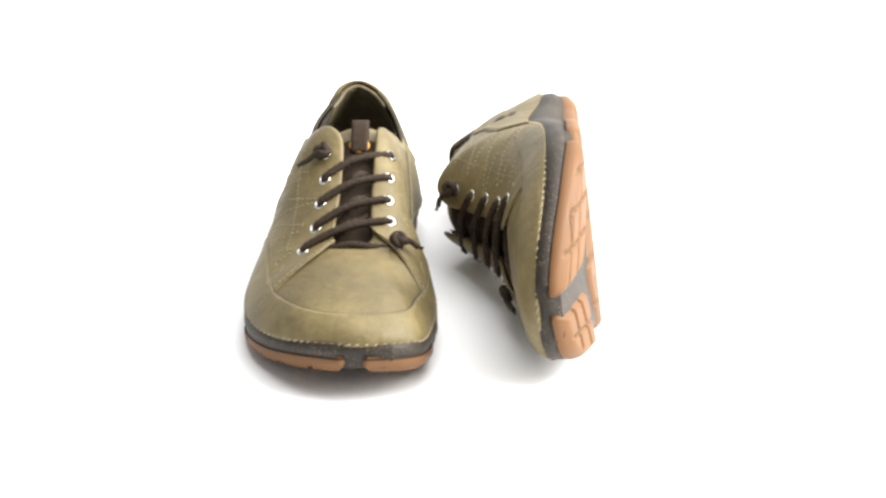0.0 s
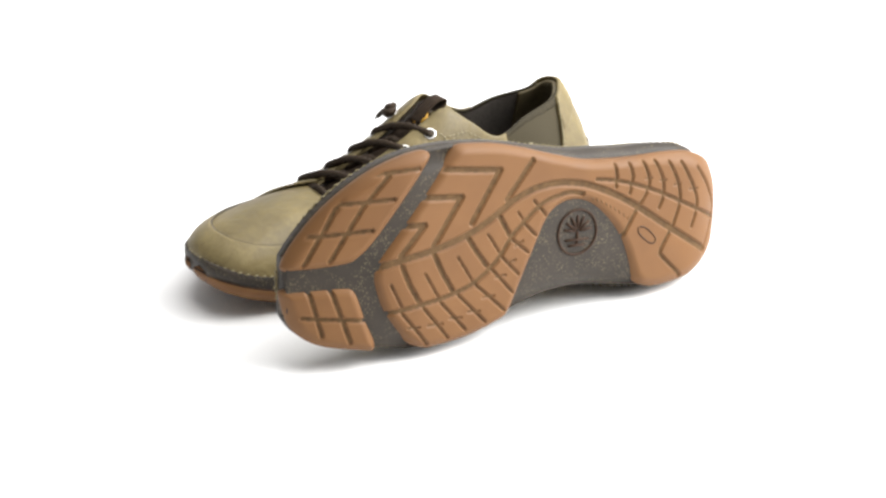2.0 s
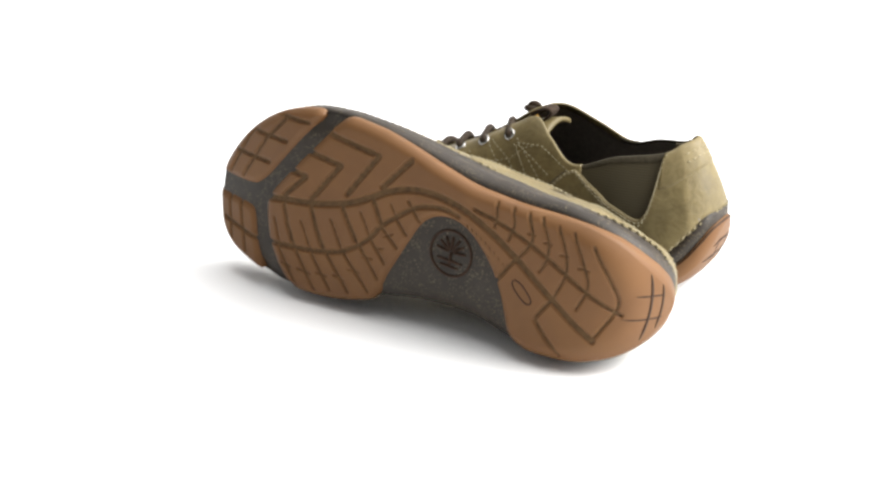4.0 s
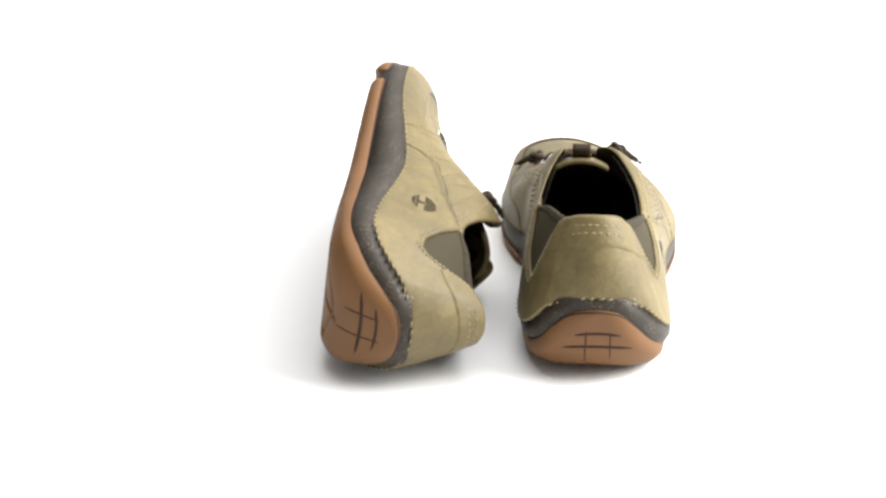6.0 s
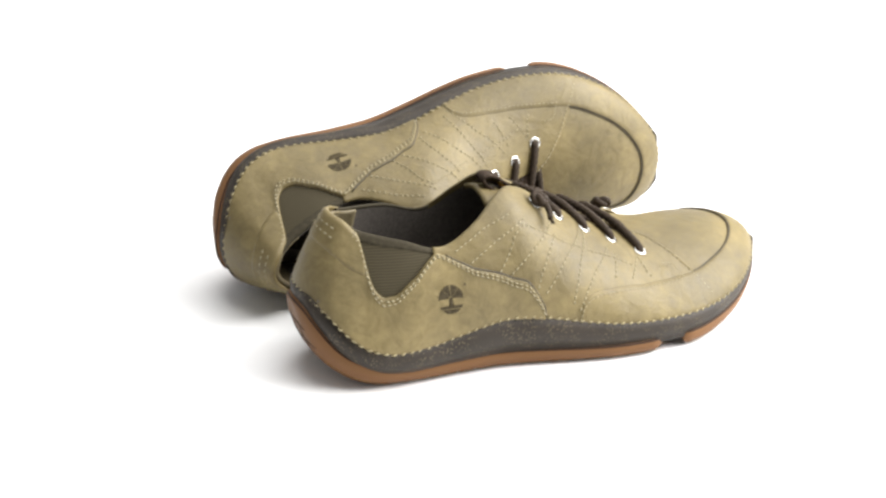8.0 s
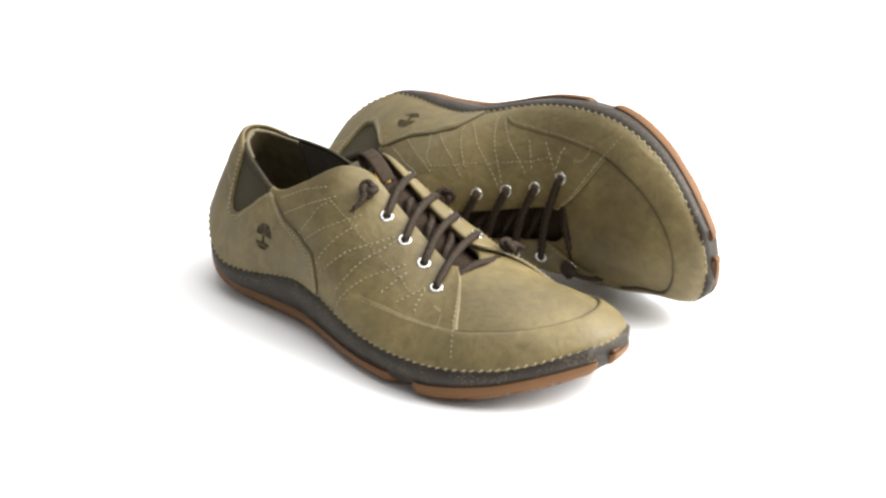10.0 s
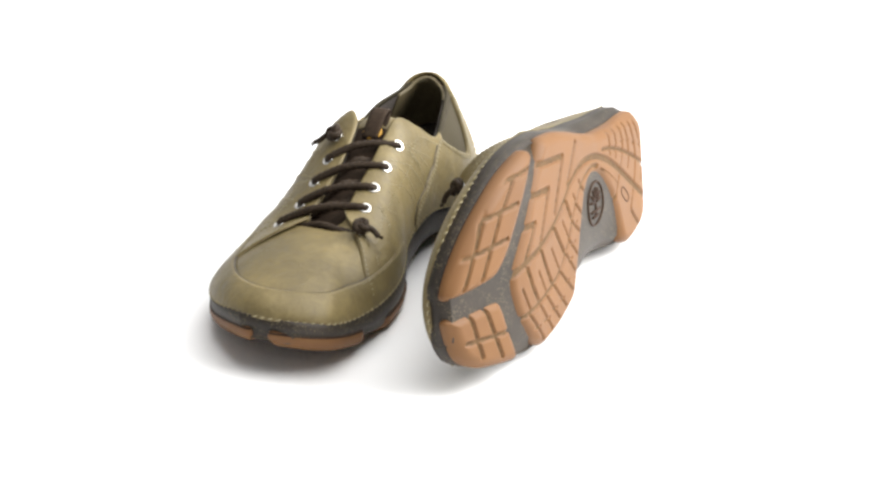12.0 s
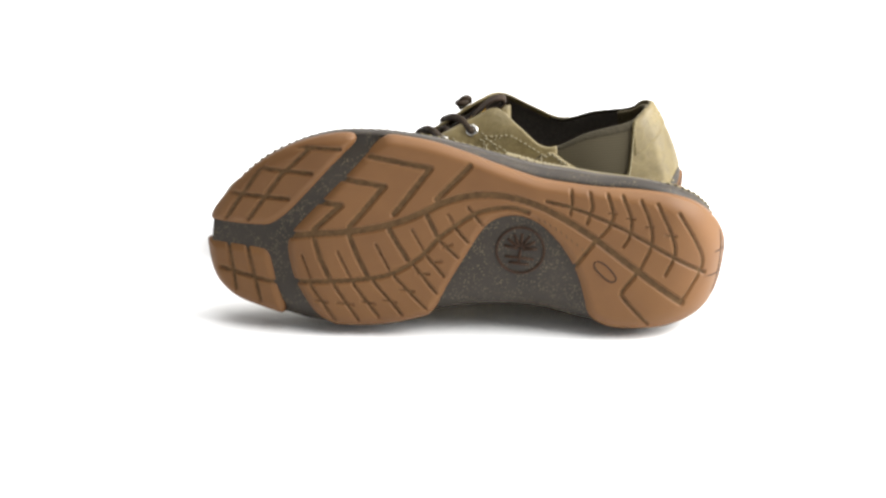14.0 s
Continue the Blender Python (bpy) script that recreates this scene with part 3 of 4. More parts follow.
    def heel_band(ends, half, count=26):
        (v0, w0), (v1, w1) = ends
        along = np.array([v1 - v0, w1 - w0])
        cross = np.array([-along[1], along[0]]) / np.linalg.norm(along)
        rows = []
        for k in np.linspace(0, 1, count):
            wide = half * min(1.0, .25 + 5 * k, .25 + 5 * (1 - k))
            row = []
            for side in (-1, 0, 1):
                v, w = np.array([v0, w0]) + along * k + cross * side * wide + np.array([0, .0016 * math.sin(math.pi * k) * (abs(along[0]) > .01)])
                way = Vector((.05, (.008 - v) * .55, 0)).normalized()
                hit = back.ray_cast(Vector((0, v, w)) - way * .05, way)
                if hit[0] is None:
                    break
                row.append(np.array(hit[0]) - np.array(way) * .00025)
            if len(row) == 3:
                rows.append(row)
        top = np.array(rows)
        return slab(top, top + np.array([.0008, 0, 0]))
    for ends, half in (((-.006, .0330), (.022, .0330)), .0008), (((-.014, .0235), (.030, .0235)), .0009), (((.0010, .0370), (.0000, .0100)), .0004), (((.0150, .0360), (.0165, .0150)), .0004):
        add("heel_groove_shade", heel_band(ends, half), SHADE_AND_MARKS, "dark strip painting a groove's shade across the heel", pads[0])
    hexa = [(.0830, .0057), (.0773, .0051), (.0691, -.0022), (.0689, -.0055), (.0728, -.0062), (.0823, .0010), (.0830, .0057)]
    add("size_mark", tube([(u, v, float(under(u)) + .0001) for u, v in rounded(hexa[:-1], .0012, 1)] + [(hexa[0][0] - .001, .0051, float(under(.08)) + .0001)], .0005, 5, False), SHADE_AND_MARKS, "moulded six-sided mark", pads[0])
    bars = []
    for k in np.linspace(0, 1, 9):
        u, v = .1175 - .0270 * k, .0262 - .0145 * k ** 1.3
        bars.append(tube([(u - .0005, v - .0011, float(under(u)) + .0001), (u, v, float(under(u))), (u + .0005, v + .0011, float(under(u)) + .0001)], .00035, 5))
    add("moulded_lettering", merged(bars), GROOVE, "worn moulded lettering", pads[0])

    # sole emblem: a ring and simple bars standing on the waist
    cu, cv = .1262, .0062
    zz = float(under(cu)) + .0021

    def waist(a, b):
        return (cu + a, cv + b, zz + arch_at(cv + b))

    def arch_at(v):
        a, b = float(outer_edge(cu)), float(inner_edge(cu))
        s = (v - (a + b) / 2) / max((a - b) / 2 - .0012, .0006) / .985
        return .007 * max(0, -s - .15) ** 1.6
    ring = [waist(.0138 * math.cos(t), .0138 * math.sin(t)) for t in np.linspace(0, 2 * math.pi, 49)]
    add("sole_emblem", tube(ring, .0008, 6, False), SHADE_AND_MARKS, "round emblem moulded into the waist", midsole)
    bars = [(0, -.0070, 0, .0010), (-.0085, -.0045, .0085, -.0045), (-.0060, -.0080, .0060, -.0080)]
    for t in np.radians((8, 35, 62, 90, 118, 145, 172)):
        bars.append((.0016 * math.cos(t), .0006 + .0016 * math.sin(t), .0098 * math.cos(t), .0006 + .0098 * math.sin(t)))
    for a0, b0, a1, b1 in bars:
        add("emblem_bar", tube([waist(a0, b0), waist((a0 + a1) / 2, (b0 + b1) / 2), waist(a1, b1)], [.0006, .0010, .0008], 6), SHADE_AND_MARKS, "", midsole)

    # uppers
    ph = np.linspace(8.2 * ST, 20.0 * ST, 150)
    add("vamp", panel(ph, np.zeros_like(ph), np.ones_like(ph), .0002, .0016, 40), LEATHER, "olive tan nubuck vamp")

    guard_o = [(.1605, .0280), (.1614, .0342), (.1644, .0385), (.1697, .0414), (.1774, .0420), (.1868, .0414), (.1964, .0404), (.2145, .0386), (.2315, .0384), (.2489, .0385), (.2580, .0405)]
    guard_i = [(.1720, .0270), (.1735, .0330), (.1775, .0375), (.1850, .0398), (.1960, .0398), (.2145, .0386), (.2315, .0384), (.2489, .0385), (.2580, .0405)]
    qo, qi = on_line(guard_o, True), on_line(guard_i, False)
    front = plan_point(.2915, -.006)
    key = [tuple(q) for q in qo] + [(.465, front[1] * .97), (.5, front[1]), (.535, front[1] * .97)] + [tuple(q) for q in reversed(qi)]
    key = sorted(key)
    ph = np.linspace(key[0][0], key[-1][0], 220)
    hi = np.interp(ph, [k[0] for k in key], [k[1] for k in key])
    for k in range(30):
        eased = (hi[:-2] + 2 * hi[1:-1] + hi[2:]) / 4
        hi[1:-1] = np.where((np.abs(ph[1:-1] - .5) < .11) | (k < 3), eased, hi[1:-1])
    # The top edge is darkened for shade in the seam's gap.
    add("toe_guard", panel(ph, np.zeros_like(ph), hi, .0019, .0016, 16, edge=True), [LEATHER, EDGE], "olive nubuck toe guard with stitched edge")
    guard_line = list(zip(ph, hi))
    # A thin dark cord paints the shadow gap along that edge.
    seam = skin(np.concatenate((ph[:1], ph, ph[-1:])), np.concatenate(([.02], hi, [.02])), .0008)
    add("guard_gap_shade", tube(seam, .0004, 6), EDGE, "dark cord for the shade of the gap along the guard's edge")

    stitches = []
    fine = []
    flaps = {}

    def flap_lift(phi, h, outer):
        """How far the loose lace flap stands off the last."""
        a0, right, s = flaps[outer]
        t = (phi - a0) / (np.interp(h, s, right) - a0)
        return float(np.clip((t - .72) / .28, 0, 1) * np.clip((h - .45) / .4, 0, 1) * .0021)
    for outer in (True, False):
        # quarter with its rounded lace flap
        tip = plan_point(*((.2410, .0385) if outer else (.2390, -.0400)))
        inner_end = plan_point(*((.2215, .0150) if outer else (.2080, -.0150)))
        rows = 40
        s = np.linspace(0, 1, rows)
        a0 = (3.75 if outer else 28 - 3.75) * ST
        top_phi = inner_end[0] - (.55 if outer else -.55) * ST
        edge_pts = [(0, tip[0]), (tip[1], tip[0]), (tip[1] * .55 + inner_end[1] * .45, tip[0] * .52 + inner_end[0] * .48), (min(inner_end[1], .93), inner_end[0]), (1, top_phi)]
        right = np.interp(s, [e[0] for e in edge_pts], [e[1] for e in edge_pts])
        for _ in range(3):
            right[1:-1] = (right[:-2] + 2 * right[1:-1] + right[2:]) / 4
        flaps[outer] = (a0, right.copy(), s)
        t = np.linspace(0, 1, 90)[None, :]
        phi = a0 + (right[:, None] - a0) * t
        h = np.broadcast_to(s[:, None], phi.shape)
        top = skin(phi, h, .0015)
        dist = np.minimum(np.linalg.norm(top - top[-1:, :], axis=2), np.linalg.norm(top - top[:, -1:], axis=2))
        drop = .0009 * np.clip(1 - dist / .0012, 0, 1) ** 2
        # the free corner of the flap stands off a little
        loose = np.clip((t - .72) / .28, 0, 1) * np.clip((h - .45) / .4, 0, 1) * .0021
        top = skin(phi, h, .0015 - drop + loose)
        bot = skin(phi, h, .0000 + loose)
        add("quarter", slab(top, bot, outer), LEATHER, "olive nubuck quarter with lace flap")
        q = [(right[k], s[k]) for k in range(6, rows)]
        stitches.append(stitch_run([(a - (.10 if outer else -.10) * ST, b) for a, b in q], [.0018 + flap_lift(a, b, outer) for a, b in q], .0032, .0019, .00033))

    # counter: wraps the heel, notched at both sides for the elastic
    notch_o = on_line([(.0387, .0873), (.0399, .0771), (.0409, .0663), (.0425, .0590), (.0465, .0540), (.0545, .0550), (.0666, .0640), (.0800, .0748)], True)
    seam_o = on_line([(.0850, .0725), (.1007, .0640), (.1230, .0562), (.1314, .0536), (.1349, .0487), (.1378, .0435), (.1403, .0381), (.1412, .0315)], True)
    notch_i = on_line([(.0400, .0900), (.0405, .0740), (.0425, .0580), (.0460, .0500), (.0530, .0515), (.0684, .0585), (.0816, .0672), (.0930, .0752)], False)
    seam_i = on_line([(.0985, .0725), (.1090, .0620), (.1274, .0520), (.1400, .0460), (.1455, .0390), (.1465, .0315)], False)
    pts = [(a, b) for a, b in notch_o + seam_o] + [(a - 1, b) for a, b in notch_i + seam_i] + [(0, 1), (1.0 * ST, 1), (-1.0 * ST, 1), (1.4 * ST, .995), (-1.5 * ST, .99)]
    pts = sorted((float(a), float(b)) for a, b in pts)
    ph = np.linspace(pts[0][0], pts[-1][0], 220)
    hi = np.interp(ph, [p[0] for p in pts], [p[1] for p in pts])
    hi[1:-1] = (hi[:-2] + 2 * hi[1:-1] + hi[2:]) / 4
    counter = add("heel_counter", panel(ph, np.zeros_like(ph), hi, .0025, .0022, 30, edge=True), [LEATHER, LEATHER], "olive nubuck heel counter")
    # A thin dark cord follows each line where counter meets quarter.
    for line in (seam_o, seam_i):
        run = np.array([tuple(q) for q in line])
        k = np.linspace(0, len(run) - 1, 60)
        at = skin(np.interp(k, range(len(run)), run[:, 0]), np.interp(k, range(len(run)), run[:, 1]), .0017)
        add("counter_seam", tube(at, .0006, 6), EDGE, "dark line where counter meets quarter")
    for k in (.030, .055):
        fine.append(stitch_run([(a, max(b - k, .05)) for a, b in zip(ph, hi) if b < .985], .0028, .0031, .0020, .00042))

    # heel tab with two rows of stitches
    tab = np.array([a for a in np.linspace(-2.1 * ST, 2.1 * ST, 90) if np.interp(a, ph, hi) > .76])
    high = np.interp(tab, ph, hi)
    low = .66 + .03 * (tab / tab.max()) ** 2
    add("heel_tab", panel(tab, low, high, .0031, .0028, 14, .0022, edge=True), [LEATHER, LEATHER], "stitched nubuck heel tab")
    for hh in (.80, .88):
        fine.append(stitch_run([(a, hh) for a in tab if abs(a) < 1.0 * ST], .0032, .0042, .0027, .00040))

    # elastic gores
    for lo, hi_, sgn in ((1.5, 4.35, 1), (1.5, 4.2, -1)):
        ph = np.linspace(lo * ST, hi_ * ST, 50) * sgn
        ph = np.sort(ph)
        add("elastic_gore", panel(ph, np.full(50, .22), np.full(50, .985), .0004, .0012, 24), GORE, "ribbed grey-brown elastic gore")
        add("gore_binding", panel(ph, np.full(50, .905), np.full(50, .992), .0010, .0022, 6), BINDING, "dark binding along the elastic's top edge")

    # lining and insole
    ph = np.linspace(0, 1, 221)
    ins = skin(ph[:, None], np.linspace(.03, .985, 24)[None, :], -.0030)
    add("lining", (ins.reshape(-1, 3), grid_faces(221, 24)), LINING, "dark brown lining")
    ph = np.linspace(-2.3 * ST, 2.3 * ST, 60)
    add("heel_lining", panel(ph, np.full(60, .10), np.full(60, .985), -.0006, .0030, 20), HEEL_LINING, "olive suede heel lining")
    us_i = np.linspace(.012, .300, 60)
    grid = np.array([[(u, float(inner_edge(u)) * (1 - s) + float(outer_edge(u)) * s, max(float(rim_height(u)), .024) + .002 - .004 * math.sin(math.pi * s)) for s in np.linspace(.06, .94, 12)] for u in us_i])
    add("insole", slab(grid, grid - np.array([0, 0, .003])), LINING, "black padded insole")

    # tongue with loop and embroidered mark
    ridge = curve([.112, .128, .142, .162, .183, .203, .215, .230], [.0995, .0970, .0918, .0795, .0683, .0582, .0525, .0470])
    ut = np.linspace(.119, .230, 40)
    vt = np.linspace(-1, 1, 18)
    tg = np.array([[(u, -.0015 + s * .0165, float(ridge(u)) - .0025 - .005 * s * s) for s in vt] for u in ut])
    tv, tf = slab(tg, tg - np.array([0, 0, .003]))
    tongue = add("tongue", (tv, tf, [1 if np.mean(tv[list(f), 0]) < .1330 else 0 for f in tf]), [TONGUE, LEATHER], "dark brown padded tongue")
    prof = spline([(.1400, .0935), (.1330, .1010), (.1255, .1065), (.1195, .1075), (.1170, .1050), (.1205, .1000), (.1270, .0955)], 24) + np.array([tuck, -tuck]) + np.array([.002, -.0015])
    nrm = np.gradient(prof, axis=0)
    nrm = np.stack((-nrm[:, 1], nrm[:, 0]), 1) / np.linalg.norm(nrm, axis=1)[:, None]
    lp = np.array([[(u, -.0015 + s * .0054, w) for s in np.linspace(-1, 1, 6)] for u, w in prof])
    lo_ = np.array([[(u, -.0015 + s * .0054, w) for s in np.linspace(-1, 1, 6)] for u, w in prof + nrm * .0014])
    add("pull_loop", slab(lp, lo_), TONGUE, "brown webbing pull loop", tongue)
    c = np.array([.1400, -.0015, float(ridge(.1400)) - .0012 - .0030 * (tuck > .005)])
    ring = [c + np.array([.0046 * math.cos(t) * .9, .0056 * math.sin(t), -.0028 * math.cos(t)]) for t in np.linspace(0, 2 * math.pi, 40)]
    add("tongue_emblem", merged([(np.array([c] + ring[:-1]), [(0, k + 1, (k + 1) % 39 + 1) for k in range(39)]), tube(ring, .0009, 6, False), tube([c + np.array([.003, 0, -.002]), c, c - np.array([.003, 0, -.002])], .001, 6),
                                 tube([c + np.array([0, -.003, .0004]), c + np.array([0, 0, .0006]), c + np.array([0, .003, .0004])], .001, 6)]), GOLD, "orange embroidered round mark", tongue)

    # eyelets and lace
    eye_o = [(.1630, .0184), (.1798, .0200), (.1970, .0216), (.2138, .0278)]
    eye_i = [(.1440, -.0205), (.1630, -.0205), (.1810, -.0206), (.1970, -.0222)]
    end_o, end_i = (.1475, .0188), (.2160, -.0268)

    def frame_at(uv):
        q = plan_point(*uv)
        p = skin(q[0], q[1], .0016 + flap_lift(q[0], q[1], uv[1] > 0))
        n = skin(q[0], q[1], .0060) - p
        return p, n / np.linalg.norm(n)
    holes = {}
    for key_, uv in [(("o", k), e) for k, e in enumerate(eye_o)] + [(("i", k), e) for k, e in enumerate(eye_i)] + [(("o", 9), end_o), (("i", 9), end_i)]:
        p, n = frame_at(uv)
        holes[key_] = (p, n)
        t = np.cross(n, (1, 0, 0.1))
        t /= np.linalg.norm(t)
        b = np.cross(n, t)
        pts = [p + .0031 * (math.cos(a) * t + math.sin(a) * b) for a in np.linspace(0, 2 * math.pi, 25)]
        wall, sides = tube(pts, .0010, 8, False)
        wall = wall - np.outer((wall - p) @ n, n) * .45
        e = add("eyelet", (wall, sides), METAL, "bright metal eyelet")
        disc = [p + .0023 * (math.cos(a) * t + math.sin(a) * b) - n * .0002 for a in np.linspace(0, 2 * math.pi, 17)[:-1]]
        add("eyelet_bore", (np.array(disc), [tuple(range(16))]), DARK_METAL, "", e)
    for k in range(4):
        (a, na), (b, nb) = holes[("o", k)], holes[("i", k)]
        mid = (a + b) / 2 + np.array([0, 0, .0055])
        pts = spline([a - na * .003, a + na * .0016 + (b - a) * .05, a * .68 + b * .32 + np.array([0, 0, .0052]), mid, a * .32 + b * .68 + np.array([0, 0, .0045]), b + nb * .0016 + (a - b) * .05, b - nb * .003], 90)
        add("lace", tube(pts, .0024, 12, True, 1500.0), LACE, "dark brown round shoelace")
        if k < 3:
            a2, na2 = holes[("o", k + 1)]
            mid = (a2 + b) / 2
            mid[2] = float(ridge(mid[0])) + .0005
            pts = spline([b - nb * .004, b * .7 + a2 * .3 + np.array([0, 0, -.003]), mid, a2 * .7 + b * .3 + np.array([0, 0, -.003]), a2 - na2 * .004], 70)
            add("lace", tube(pts, .0024, 12, True, 1500.0), LACE, "dark brown round shoelace")
    a, na = holes[("o", 3)]
    b, nb = holes[("i", 9)]
    mid = (a + b) / 2
    mid[2] = float(ridge(mid[0])) + .0035
    add("lace", tube(spline([a - na * .004, a * .75 + b * .25 + np.array([0, 0, -.001]), mid, b * .75 + a * .25 + np.array([0, 0, -.001]), b - nb * .004], 70), .0024, 12, True, 1500.0), LACE, "dark brown round shoelace")
    for key_, away in ((("o", 9), np.array(top_tail_way)), (("i", 9), np.array(tail_way))):
        p, n = holes[key_]
        head, tail = knot_cord(p, n, away, rise if key_[0] == "o" else 0.0, 1.1 if rise and key_[0] == "i" else .65 if rise or key_[0] == "i" else .82)
        kn = add("lace_knot", head, LACE, "tight knot at the lace's end")
        add("lace_tail", tail, LACE, "frayed lace end", kn)

    # stitching
    rim = [(a, .035) for a in np.linspace(0, .9999, 240)]
    rim_off = [.0025 if min(a, 1 - a) < .225 else .0020 for a, b in rim]
    add("rim_stitching", stitch_run(rim, rim_off, .0050, .0034, .00056, .16), CORD, "pale whip stitching round the sole's rim")
    round_rim = np.linspace(0, 1, 2400)
    low = skin(round_rim, .020, np.where(np.minimum(round_rim, 1 - round_rim) < .225, .0024, .0018))
    way = np.concatenate(([0], np.cumsum(np.linalg.norm(np.diff(low, axis=0), axis=1))))
    holes_at = [np.array([np.interp(d, way, low[:, c]) for c in range(3)]) for d in np.arange(.0025, way[-1], .0050)]
    bores = []
    for q in holes_at:
        w = np.array([[.0008, 0, 0], [0, .0008, 0], [-.0008, 0, 0], [0, -.0008, 0], [0, 0, .0008], [0, 0, -.0008]]) + q
        bores.append((w, [(0, 1, 4), (1, 2, 4), (2, 3, 4), (3, 0, 4), (1, 0, 5), (2, 1, 5), (3, 2, 5), (0, 3, 5)]))
    add("rim_holes", merged(bores), EDGE, "dark punched holes along the rim")
    for part_line in (guard_line[:62], guard_line[-62:]):
        fine.append(stitch_run([(a, b - .035) for a, b in part_line], .0022, .0030, .0018, .00026))
    fans = [((.1268, .0888), (.1102, .0837), (.0969, .0767), (.0885, .0722)), ((.1352, .0855), (.1170, .0774), (.1039, .0702), (.0980, .0664)),
            ((.1345, .0831), (.1275, .0792), (.1223, .0696), (.1150, .0596)), ((.1531, .0777), (.1359, .0694), (.1243, .0602), (.1200, .0560)), ((.1542, .0734), (.1465, .0659), (.1394, .0555), (.1369, .0479)),
            ((.1752, .0683), (.1570, .0610), (.1403, .0443)), ((.1772, .0666), (.1666, .0561), (.1598, .0435), (.1569, .0346)), ((.1907, .0576), (.1754, .0505), (.1670, .0423), (.1602, .0320)),
            ((.1942, .0546), (.1869, .0431)), ((.2105, .0503), (.1985, .0415)), ((.2096, .0488), (.2119, .0418), (.2150, .0395))]
    for line in fans:
        knots = np.array(line)
        k = np.linspace(0, len(line) - 1, 12)
        run = np.stack((np.interp(k, range(len(line)), knots[:, 0]), np.interp(k, range(len(line)), knots[:, 1])), 1)
        path = [side_point(a, b, True) for a, b in run]
        fine.append(stitch_run(path, [.0017 + flap_lift(a, b, True) for a, b in path], .0034, .0021, .00038))
        path = [(1 - a + ST, b) for a, b in path]
        if line in fans[3:]:
            fine.append(stitch_run(path, [.0017 + flap_lift(a, b, False) for a, b in path], .0034, .0021, .00038))
    for line in (((.1370, .0828), (.1188, .0838), (.1005, .0741), (.0950, .0705)), ((.1363, .0822), (.1261, .0770), (.1110, .0670)), ((.1370, .0815), (.1300, .0690))):
        k = np.linspace(0, len(line) - 1, 10)
        path = [side_point(float(np.interp(q, range(len(line)), [a for a, b in line])), float(np.interp(q, range(len(line)), [b for a, b in line])), False) for q in k]
        fine.append(stitch_run(path, [.0017 + flap_lift(a, b, False) for a, b in path], .0034, .0021, .00038))
    arc_o = [plan_point(u, v) for u, v in ((.1320, .0345), (.1420, .0347), (.1590, .0352), (.1780, .0353), (.1930, .0363), (.2050, .0390))]
    arc_i = [plan_point(u, v) for u, v in ((.1250, -.0240), (.1400, -.0270), (.1650, -.0290), (.1900, -.0310), (.2150, -.0370))]
    for arc, outer in ((arc_o, True), (arc_i, False)):
        fine.append(stitch_run(arc, [.0017 + flap_lift(a, b, outer) for a, b in arc], .0030, .0018, .00030))
    for tack in (((.2224, .0380), (.2290, .0384), (.2317, .0421), (.2341, .0475)), ((.2180, -.0400), (.2250, -.0402), (.2285, -.0430))):
        fine.append(stitch_run([plan_point(u, v) for u, v in tack], .0034, .0021, .0013, .00028, .8))
    add("seam_stitching", merged(fine + stitches), THREAD, "fine pale seam stitching")

    # printed emblem on the counter's outer side
    marks = []

    def spot(a, b):
        q = side_point(.0845 + a * .88, .0495 + b * .88, True)
        return skin(q[0], q[1], .00262)

    def blob(poly):
        c0 = np.mean(poly, axis=0)
        v = [spot(*c0)] + [spot(*p) for p in poly]
        return np.array(v), [(0, k + 1, (k + 1) % len(poly) + 1) for k in range(len(poly))]
    for c0, c1 in ((-.02, .80), (.86, 1.52), (1.62, 2.28), (2.34, 3.16)):
        arc = [((.0088 - .0006 * (k % 2)) * math.cos(t), .0004 + (.0088 - .0006 * (k % 2)) * math.sin(t)) for k, t in enumerate(np.linspace(c0, c1, 7))]
        marks.append(blob(arc + [(.0014 * math.cos(t), .0008 + .0012 * math.sin(t)) for t in np.linspace(c1, c0, 3)]))
    marks.append(blob([(-.0010, .0012), (.0010, .0012), (.0018, -.0045), (-.0018, -.0045)]))
    marks.append(blob([(-.0080, -.0040), (.0080, -.0040), (.0070, -.0058), (-.0070, -.0058)]))
    marks.append(blob([(-.0063, -.0064), (.0063, -.0064), (.0030, -.0089), (-.0030, -.0089)]))
    marks.append(blob([(.0095, .0075), (.0110, .0075), (.0110, .0090), (.0095, .0090)]))
    vf = merged(marks)
    add("emblem", (vf[0], vf[1] + [tuple(reversed(f)) for f in vf[1]]), PRINT, "dark round emblem stamped in the leather", counter, False)
    return shoe


right_shoe = build_shoe(True, "olive nubuck lace-up shoe standing upright on its gum sole", (-.15, -1.0, -.5), (.35, 1.0, -.45), 0.0, .0030, 0.0, .993)
left_shoe = build_shoe(False, "olive nubuck lace-up shoe lying on its side, tread facing out", (1.0, -.25, -.35), (-.2, -.8, .2), .0042, .0140, .005, 1.013)

# ---------------------------------------------------------------- turntable motion
STAND = pose(-0.0702, 0.1442, 0.0, 0, 0, -90)
LIE = pose(0.0799, 0.1572, 0.0356, 97.64, -5.85, -91.50)
TURN_T = [0.0, 0.5, 1.0, 1.5, 2.0, 2.5, 3.0, 3.2, 5.3, 5.5, 6.0, 6.5, 7.0, 7.5, 8.0, 8.2, 10.3, 10.5, 11.0, 11.5, 12.0, 12.5, 13.0, 13.5, 14.0]
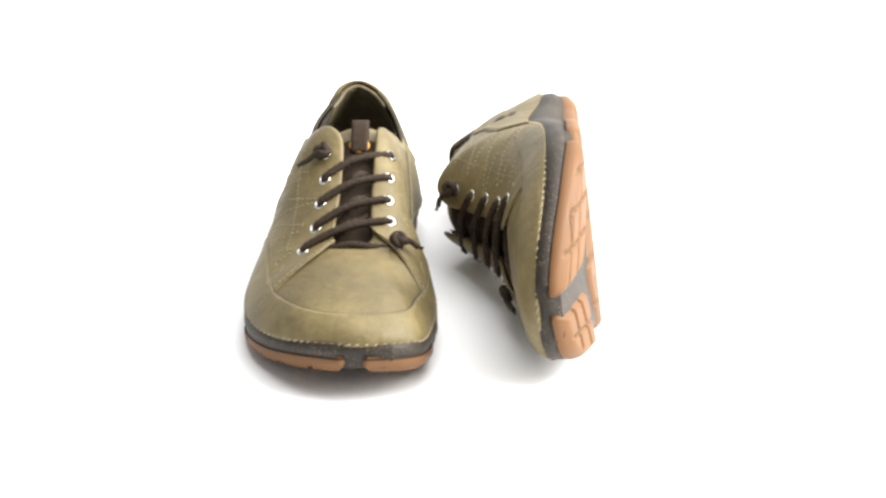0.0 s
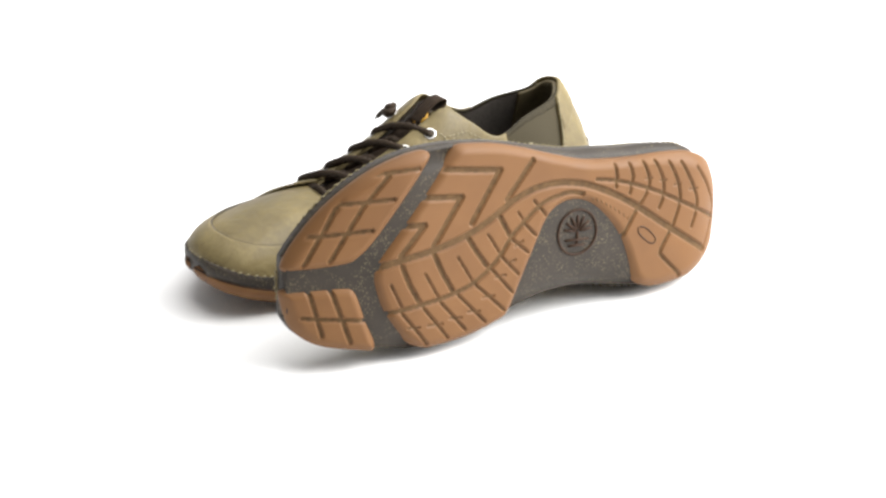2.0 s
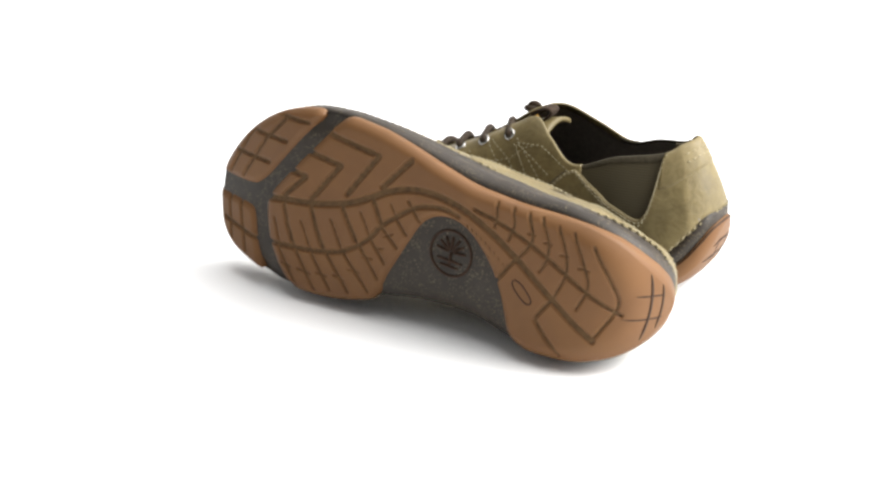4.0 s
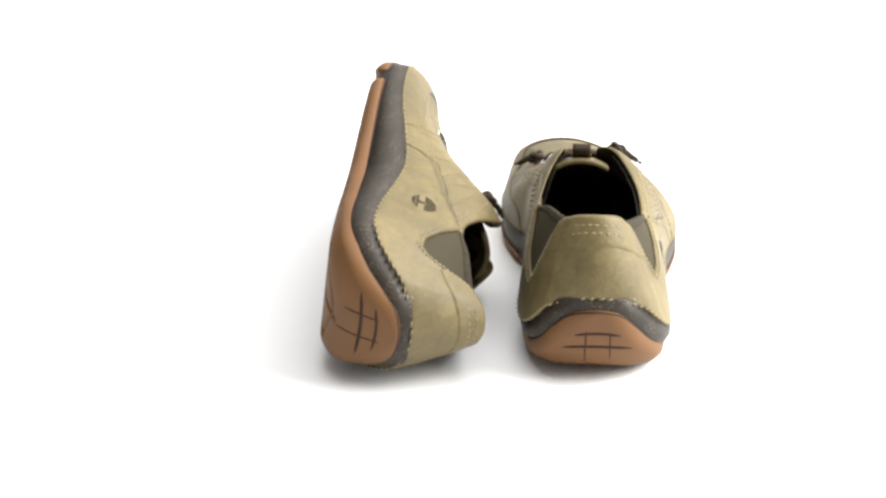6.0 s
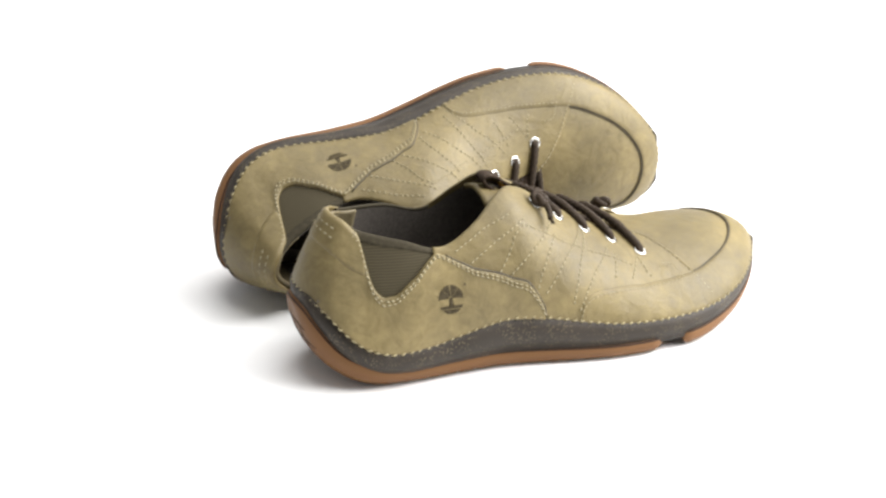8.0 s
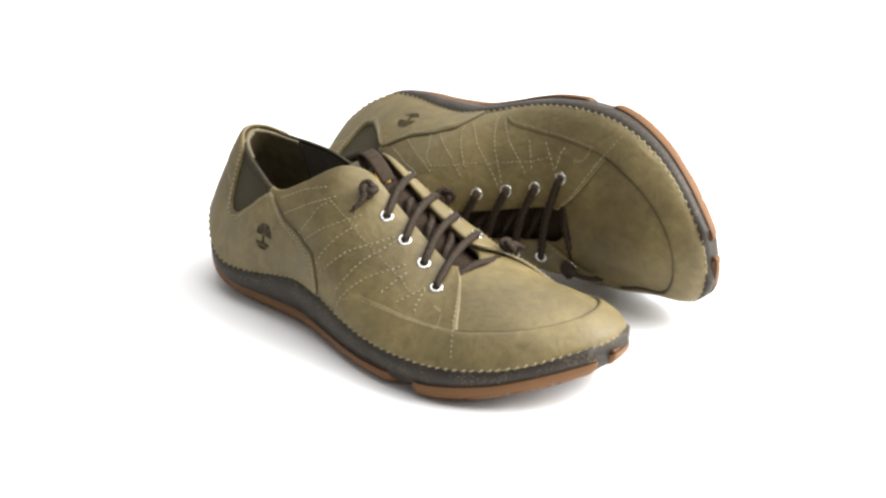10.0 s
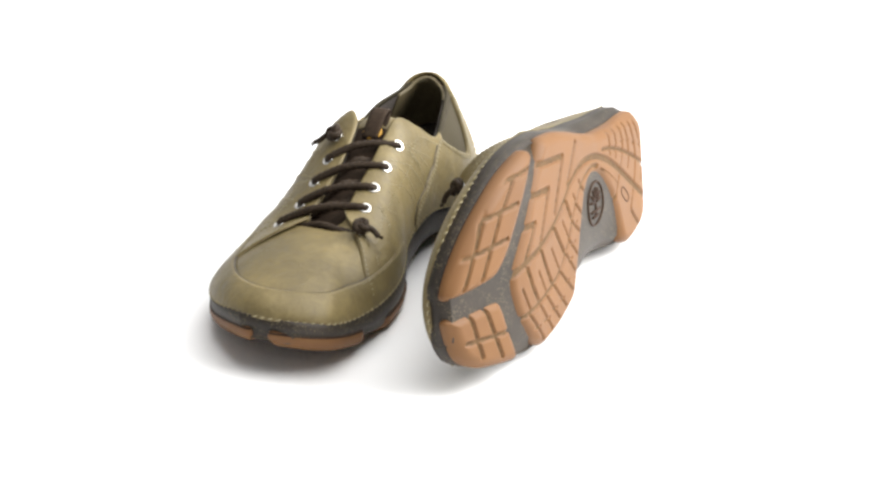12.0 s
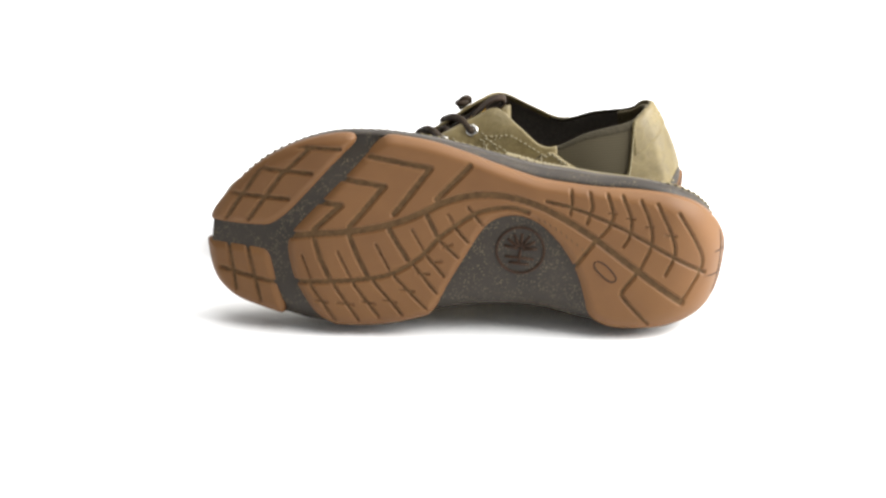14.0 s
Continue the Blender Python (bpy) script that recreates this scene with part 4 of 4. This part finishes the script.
TURN_A = [0.1, 14.1, 29.1, 44.05, 57.44, 73.23, 88.76, 94.94, 160.9, 166.05, 182.5, 199.0, 215.2, 229.9, 247.1, 253.7, 323.78, 330.73, 348.52, 364.23, 381.7, 400.0, 416.8, 432.4, 450.5]


def motions():
    turn = curve(TURN_T, TURN_A)
    times = sorted(set(TURN_T) | {k / 4 for k in range(57)})
    for thing, rest in ((right_shoe, STAND), (left_shoe, LIE)):
        walk(thing, [(t, Matrix.Rotation(radians(-float(turn(t))), 4, "Z") @ rest) for t in times])


motions()
